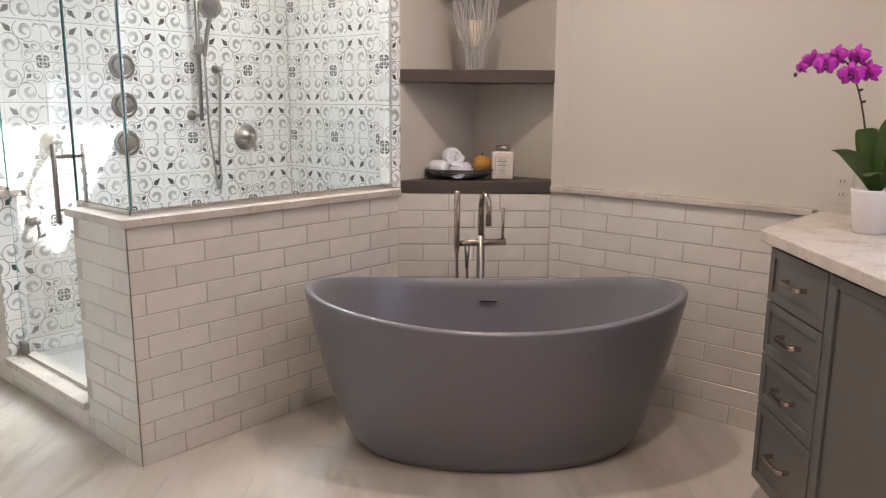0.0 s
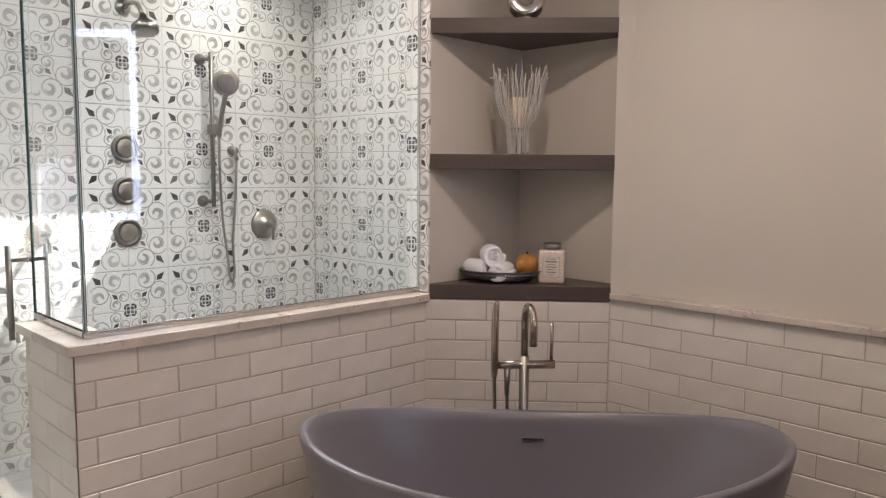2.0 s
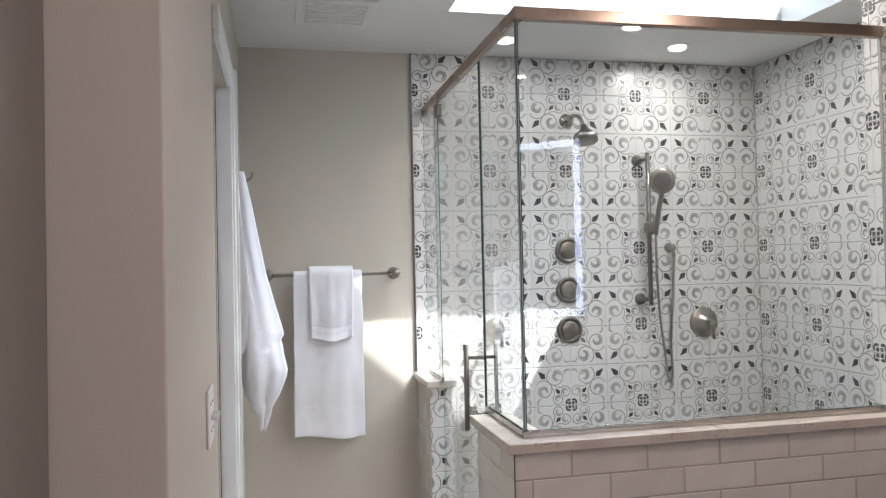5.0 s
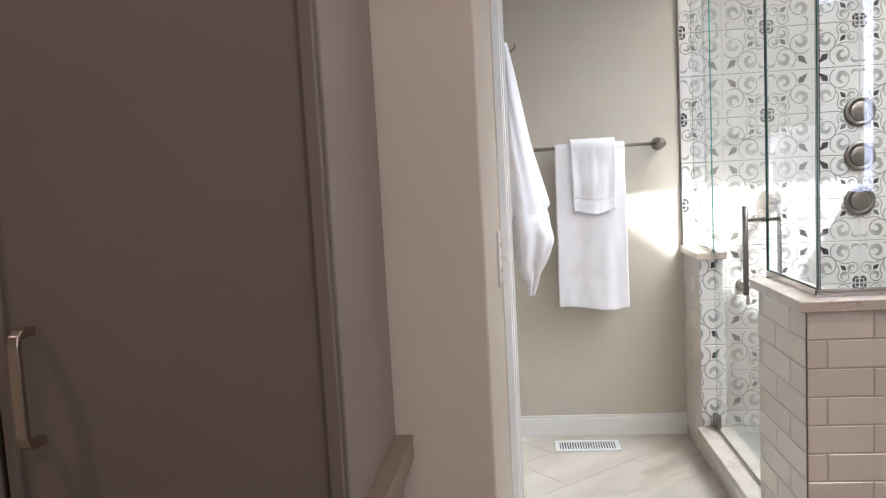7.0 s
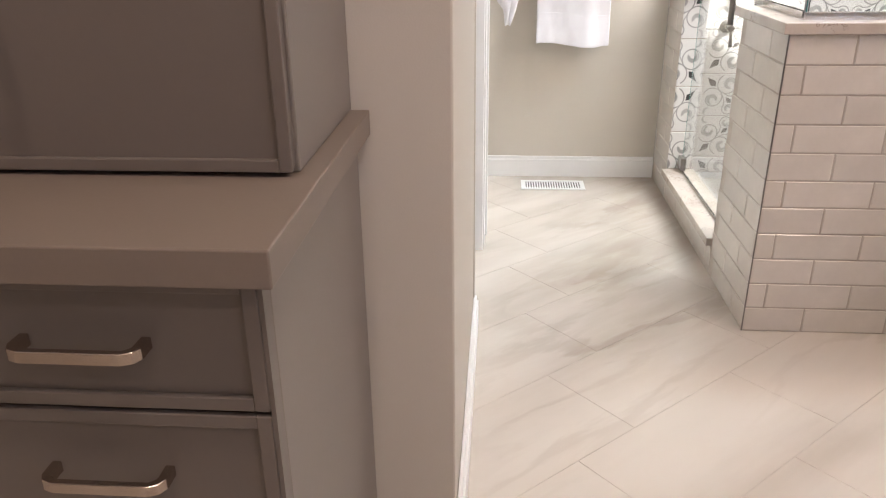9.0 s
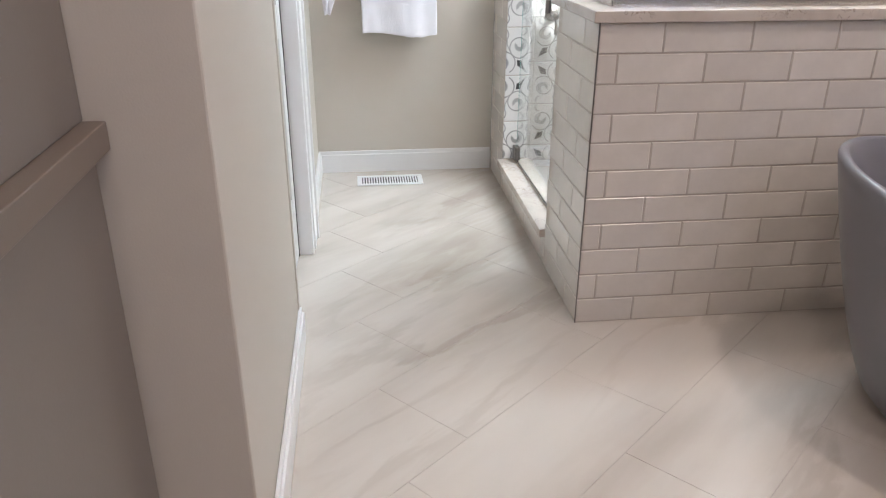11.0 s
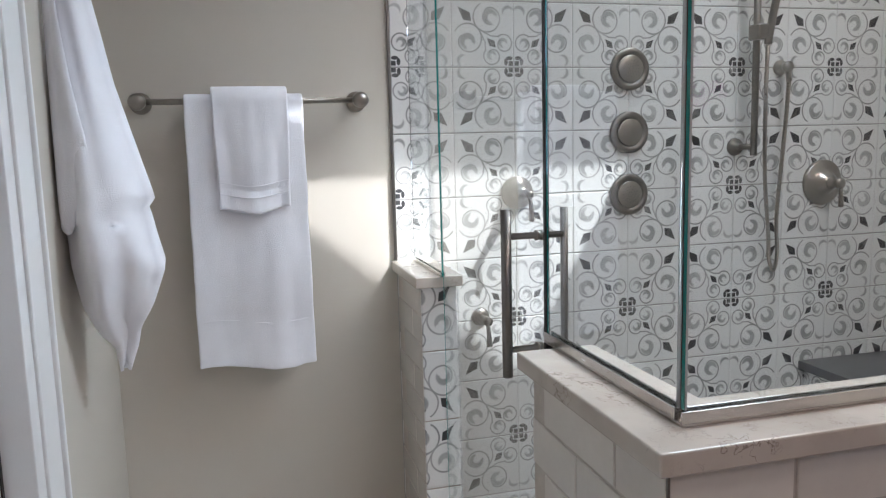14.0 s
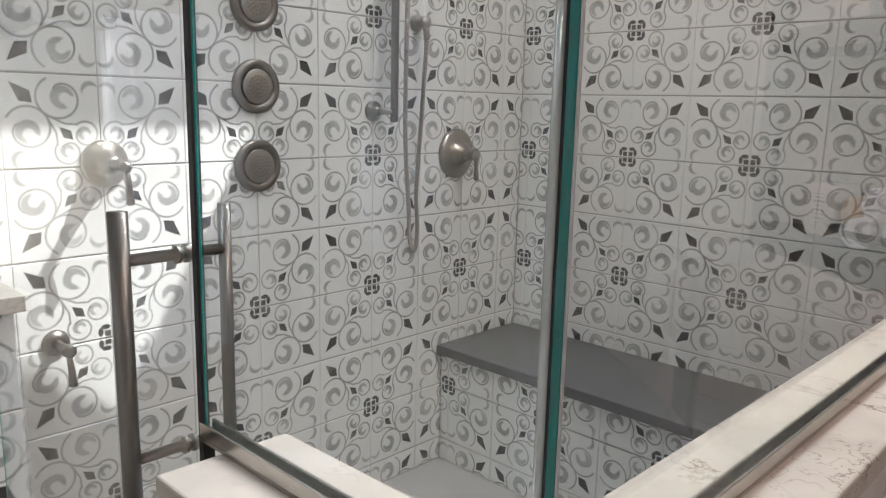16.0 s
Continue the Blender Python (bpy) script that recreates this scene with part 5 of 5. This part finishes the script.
def vanity():
    ang = math.degrees(math.atan2(VAN.y, VAN.x))
    ax, ay = -0.435, 2.481
    base = Matrix.Translation((ax, ay, 0)) @ Matrix.Rotation(radians(ang), 4, "Z")
    # local x runs along the front, local +y goes back to the wall
    v = thing("vanity", "grey painted vanity with a stack of shaker drawers", "vanity cabinet", at=base)
    depth = 0.475
    L = 1.75
    part("carcass", box(0.03, L, 0.045, depth - 0.02, 0.10, 0.884, 0.002), M_VAN, v)
    part("plinth", box(0.06, L, 0.10, depth - 0.03, 0.0, 0.0995), M_VAN, v)
    x, w = 0.042, 0.372
    z = 0.872
    for h in (0.166, 0.168, 0.162, 0.262):
        fr = shaker("drawer_front", w, h, M_VAN, v, Matrix.Translation((x, 0.043, z - h)), 0.03)
        pull((w / 2 - 0.056, -0.012, h / 2), (w / 2 + 0.056, -0.012, h / 2), (0, -1, 0), fr)
        z -= h + 0.006
    part("stile", box(0.417, 0.431, 0.026, 0.0445, 0.102, 0.88), M_VAN, v)
    fr = shaker("cabinet_door", 0.62, 0.768, M_VAN, v, Matrix.Translation((0.436, 0.043, 0.104)), 0.03)
    fr = shaker("cabinet_door", 0.62, 0.768, M_VAN, v, Matrix.Translation((1.062, 0.043, 0.104)), 0.03)
    c = thing("stone_counter", "veined pale quartz vanity counter", "counter")
    a = Vector((ax, ay, 0))
    e = a + VAN * (L + 0.02)
    n = -VAN_OUT
    wall_c = Vector((cx, cy, 0))
    back_end = wall_c + VAN * (L + 0.35)
    poly = [(ax, ay), (e.x, e.y), (back_end.x - n.x * 0.004, back_end.y - n.y * 0.004), (cx - n.x * 0.004, cy - n.y * 0.006), (ax + 0.02, 3.084)]
    part("slab", prism(poly, 0.885, 0.922, 0.004), M_CAP, c)
    # lit mirror over the vanity
    m = thing("lit_mirror", "tall wall mirror framed by a white light strip", "mirror", at=Matrix.Translation((cx, cy, 0)) @ Matrix.Rotation(radians(ang), 4, "Z"))
    x0, x1, z0, z1 = 0.76, 1.72, 1.06, 2.235
    part("glass", box(x0, x1, -0.028, -0.004, z0, z1, 0.002), M_MIRROR, m)
    for b in ((x0 + 0.022, x0 + 0.066, z0 + 0.022, z1 - 0.022), (x1 - 0.066, x1 - 0.022, z0 + 0.022, z1 - 0.022), (x0 + 0.066, x1 - 0.066, z0 + 0.022, z0 + 0.066), (x0 + 0.066, x1 - 0.066, z1 - 0.066, z1 - 0.022)):
        part("light_strip", box(b[0], b[1], -0.031, -0.0285, b[2], b[3]), M_LED, m, "glowing white strip")


vanity()


def orchid():
    z = 0.9225
    ox, oy = -0.160, 2.65
    pot = thing("flower_pot", "white ceramic pot on the vanity counter", "pot")
    part("pot_body", lathe([(0.0, 0.0), (0.045, 0.0), (0.05, 0.004), (0.064, 0.128), (0.066, 0.136), (0.061, 0.136), (0.058, 0.118), (0.0, 0.115)], 36, at=(ox, oy, z)), M_POT, pot, smooth=True)
    part("moss", lathe([(0.0, 0.13), (0.04, 0.126), (0.058, 0.119), (0.0, 0.116)], 24, at=(ox, oy, z), wave=lambda a, h: 1 + 0.05 * math.sin(9 * a)), M_STEM, pot)
    o = thing("orchid", "magenta moth orchid with dark green leaves in the white pot", "orchid", at=Matrix.Translation((ox, oy, z + 0.12)))
    rnd = random.Random(3)

    right = Vector((0.98, 0.197, 0))
    near = Vector((0.197, -0.98, 0))

    def leaf(across, tall, ahead, wide, curl):
        """A broad strap leaf that rises from the pot and bows over at its tip."""
        own = bmesh.new()
        rows = []
        for k in range(13):
            f = k / 12
            mid = right * (across * f ** 1.15) + near * (ahead * f ** 1.6) + Vector((0, 0, tall * math.sin(f * (1.57 + curl)) / math.sin(1.57 + min(curl, 0) if curl < 0 else 1.57)))
            w = wide * (math.sin(math.pi * min(1, 0.10 + 0.87 * f)) ** 0.62) * (0.55 + 0.45 * min(1, f * 2.2))
            tip = 0.012 * math.sin(f * 3.1)
            rows.append([own.verts.new(mid + right * (w * t * 0.96) + near * (w * t * 0.25 + tip * t * t) + Vector((0, 0, -w * t * 0.18 * (1 if across > 0 else -1)))) for t in (-1, -0.6, -0.15, 0.15, 0.6, 1)])
        for ra, rb in zip(rows, rows[1:]):
            for i in range(5):
                own.faces.new((ra[i], ra[i + 1], rb[i + 1], rb[i]))
        ob = part("leaf", own, M_LEAF, o, smooth=True)
        ob.modifiers.new("thick", "SOLIDIFY").thickness = 0.002

    for across, tall, ahead, wide, curl in ((-0.050, 0.200, 0.02, 0.042, 0.1), (-0.120, 0.135, 0.05, 0.032, 0.1), (0.045, 0.205, 0.06, 0.033, 0.1), (0.07, 0.245, -0.02, 0.042, 0.1), (0.13, 0.12, 0.03, 0.036, 0.3), (-0.02, 0.07, 0.09, 0.028, 0.5)):
        leaf(across, tall, ahead, wide, curl)

    def bloom(p, face, size, parent):
        fl = part("flower", lathe([(0.0, -0.004), (0.006, 0.0), (0.005, 0.008), (0.0, 0.011)], 10), M_PETAL_D, parent, "magenta flower", True)
        d = Vector(face).normalized()
        fl.matrix_local = Matrix.Translation(p) @ d.to_track_quat("Z", "Y").to_matrix().to_4x4()
        for k, (ang, ln, wd) in enumerate(((8, 0.036, 0.021), (172, 0.036, 0.021), (90, 0.034, 0.0125), (-52, 0.032, 0.012), (-128, 0.032, 0.012), (-90, 0.016, 0.009))):
            own = bmesh.new()
            rows = []
            for q in range(6):
                f = q / 5
                w = wd * math.sin(math.pi * (0.12 + 0.83 * f)) ** 0.7
                rows.append([own.verts.new((0.003 + ln * f, w * t, 0.010 * math.sin(f * 2.6) - 0.006 * t * t - 0.010 * f * f + 0.003 * math.sin(t * 5 + k))) for t in (-1, -0.4, 0.4, 1)])
            for ra, rb in zip(rows, rows[1:]):
                for i in range(3):
                    own.faces.new((ra[i], ra[i + 1], rb[i + 1], rb[i]))
            bmesh.ops.scale(own, vec=(size, size, size), verts=own.verts)
            pt = part("lip" if k == 5 else "petal", own, M_PETAL_D if k == 5 else M_PETAL, fl, smooth=True, at=pose(0, 0, 0.003 * (k < 2) + 0.007 * (k == 5), 0, 0, ang))
            pt.modifiers.new("thick", "SOLIDIFY").thickness = 0.0012

    def at(across, tall, ahead=0.0):
        return right * across + near * ahead + Vector((0, 0, tall))

    left_spike = [at(-0.012, 0.0), at(-0.03, 0.12), at(-0.052, 0.24), at(-0.080, 0.335), at(-0.115, 0.40), at(-0.175, 0.425), at(-0.245, 0.385)]
    right_spike = [at(0.03, 0.0), at(0.075, 0.2), at(0.125, 0.38), at(0.145, 0.50), at(0.12, 0.565), at(0.075, 0.58), at(0.035, 0.575)]
    left_blooms = ((-0.048, 0.368, 0.02, 0.98), (-0.095, 0.362, 0.035, 1.02), (-0.082, 0.415, 0.01, 1.0), (-0.168, 0.392, 0.03, 0.95), (-0.138, 0.420, 0.0, 0.9), (-0.205, 0.408, 0.01, 0.85), (-0.236, 0.384, 0.015, 0.6))
    right_blooms = ((0.045, 0.525, 0.02, 0.9), (0.062, 0.455, 0.02, 0.9), (0.050, 0.385, 0.03, 0.98), (0.085, 0.395, 0.03, 1.0), (0.115, 0.50, 0.02, 0.95), (0.13, 0.44, 0.02, 0.95), (0.025, 0.545, 0.01, 0.55))
    for spike, blooms in ((left_spike, left_blooms), (right_spike, right_blooms)):
        line = smooth_line(spike, 8)
        st = part("flower_stem", tube(line, [0.0036 - 0.0018 * i / len(line) for i in range(len(line))], 8), M_STEM, o, smooth=True)
        for k, (across, tall, ahead, size) in enumerate(blooms):
            q = at(across, tall, ahead)
            root = min(line, key=lambda c: (c - q).length)
            part("flower_stalk", tube([root, (root + q) / 2 + Vector((0, 0, 0.006)), q - near * 0.004], 0.0014, 6), M_STEM, st)
            bloom(q, near + right * (-0.75 + 0.28 * (k * 3 % 6)) + Vector((0, 0, rnd.uniform(-0.35, 0.15))), size, st)
        for f in (0.40, 0.47):
            p = line[int(f * (len(line) - 1))]
            part("node", tube([p, p + right * 0.008 + Vector((0, 0, 0.002)), p + right * 0.013 + Vector((0, 0, 0.004))], [0.005, 0.0045, 0.002], 8), M_STEM, st, smooth=True)
    tip = at(-0.252, 0.362, 0.01)
    part("bud", lathe([(0.0, -0.008), (0.005, -0.005), (0.0065, 0.0), (0.004, 0.006), (0.0, 0.008)], 10, at=tuple(tip)), M_STEM, o, smooth=True)


orchid()


# ---- tiles, bricks and floor slabs ----
lay_bricks(pony, (-2.138, 1.23), (0, 1), (1, 0), 1.345, 0.0, 0.882, first=0.055, row=0.0802)
lay_bricks(pony, (-2.55, 1.238), (1, 0), (0, -1), 0.418, 0.0, 0.882, first=0.17, row=0.0802)
lay_bricks(stub, (-3.668, 1.238), (1, 0), (0, -1), 0.312, 0.0, 0.882, first=0.2, row=0.0802)
lay_bricks(curb, (-3.352, 1.238), (1, 0), (0, -1), 0.80, 0.0, 0.108, first=0.13)
lay_bricks(wall_diagonal, (-2.1203 - 0.022 * DIAG[0], 2.576 - 0.022 * DIAG[1]), DIAG, DIAG_OUT, 0.725, 0.0, 0.889, first=0.122, row=0.0808)
lay_bricks(wainscot, (-1.592, 3.048), (1, 0), (0, -1), 1.16, first=0.06)
lay_tiles(wall_west, (-3.668, 1.23), (0, 1), (1, 0), 1.89, 2.02 - 1.23, 0.03, CEIL - 0.002)
lay_tiles(wall_shower, (-3.66, 3.128), (1, 0), (0, -1), 1.398, -3.226 + 3.66, 0.03, CEIL - 0.002)
lay_tiles(wall_divider, (-2.262, 2.578), (1, 0), (0, -1), 0.134, 0.03, 0.913, CEIL - 0.002)
lay_tiles(stub, (-3.36, 1.23), (0, 1), (1, 0), 0.105, -0.09, 0.139, 0.881)
lay_tiles(bench_front, (-3.659, 2.738), (1, 0), (0, -1), 1.39, -3.226 + 3.66, 0.03, 0.416)
lay_tiles(pony, (-2.545, 1.34), (0, -1), (-1, 0), 0.1, -0.09, 0.139, 0.881)


def lay_floor():
    a = Vector((-0.668, 0.744, 0))
    m = Matrix.Identity(4)
    m.col[0][:3], m.col[1][:3], m.col[2][:3] = a, (0, 0, -1), (-a.y, a.x, 0)
    m.col[3][:3] = (-1.62, 0.83, -0.008)
    inv = m.inverted()
    W, L, J = 0.305, 0.61, 0.0012
    me = slab_mesh("floor_tile", L - J, W - J, 0.008, 0.0005, M_FLOOR)

    def inside(p):
        if p.x < -3.9 or p.y > 3.35 or p.y < -1.8 or p.x > 1.9:
            return False
        if p.x < -1.45 and p.y < 0.1:
            return False
        return (p.x - 1.85) * 0.73 + (p.y - 1.2) * 0.68 < 0.25
    for i in range(-9, 10):
        for k in range(-16, 17):
            p = m @ Vector((i * L + (L / 3) * (k % 3) + L / 2, 0, k * W + W / 2))
            if inside(p):
                lay("floor_tile", floor, m, me, i * L + (L / 3) * (k % 3), k * W)


lay_floor()
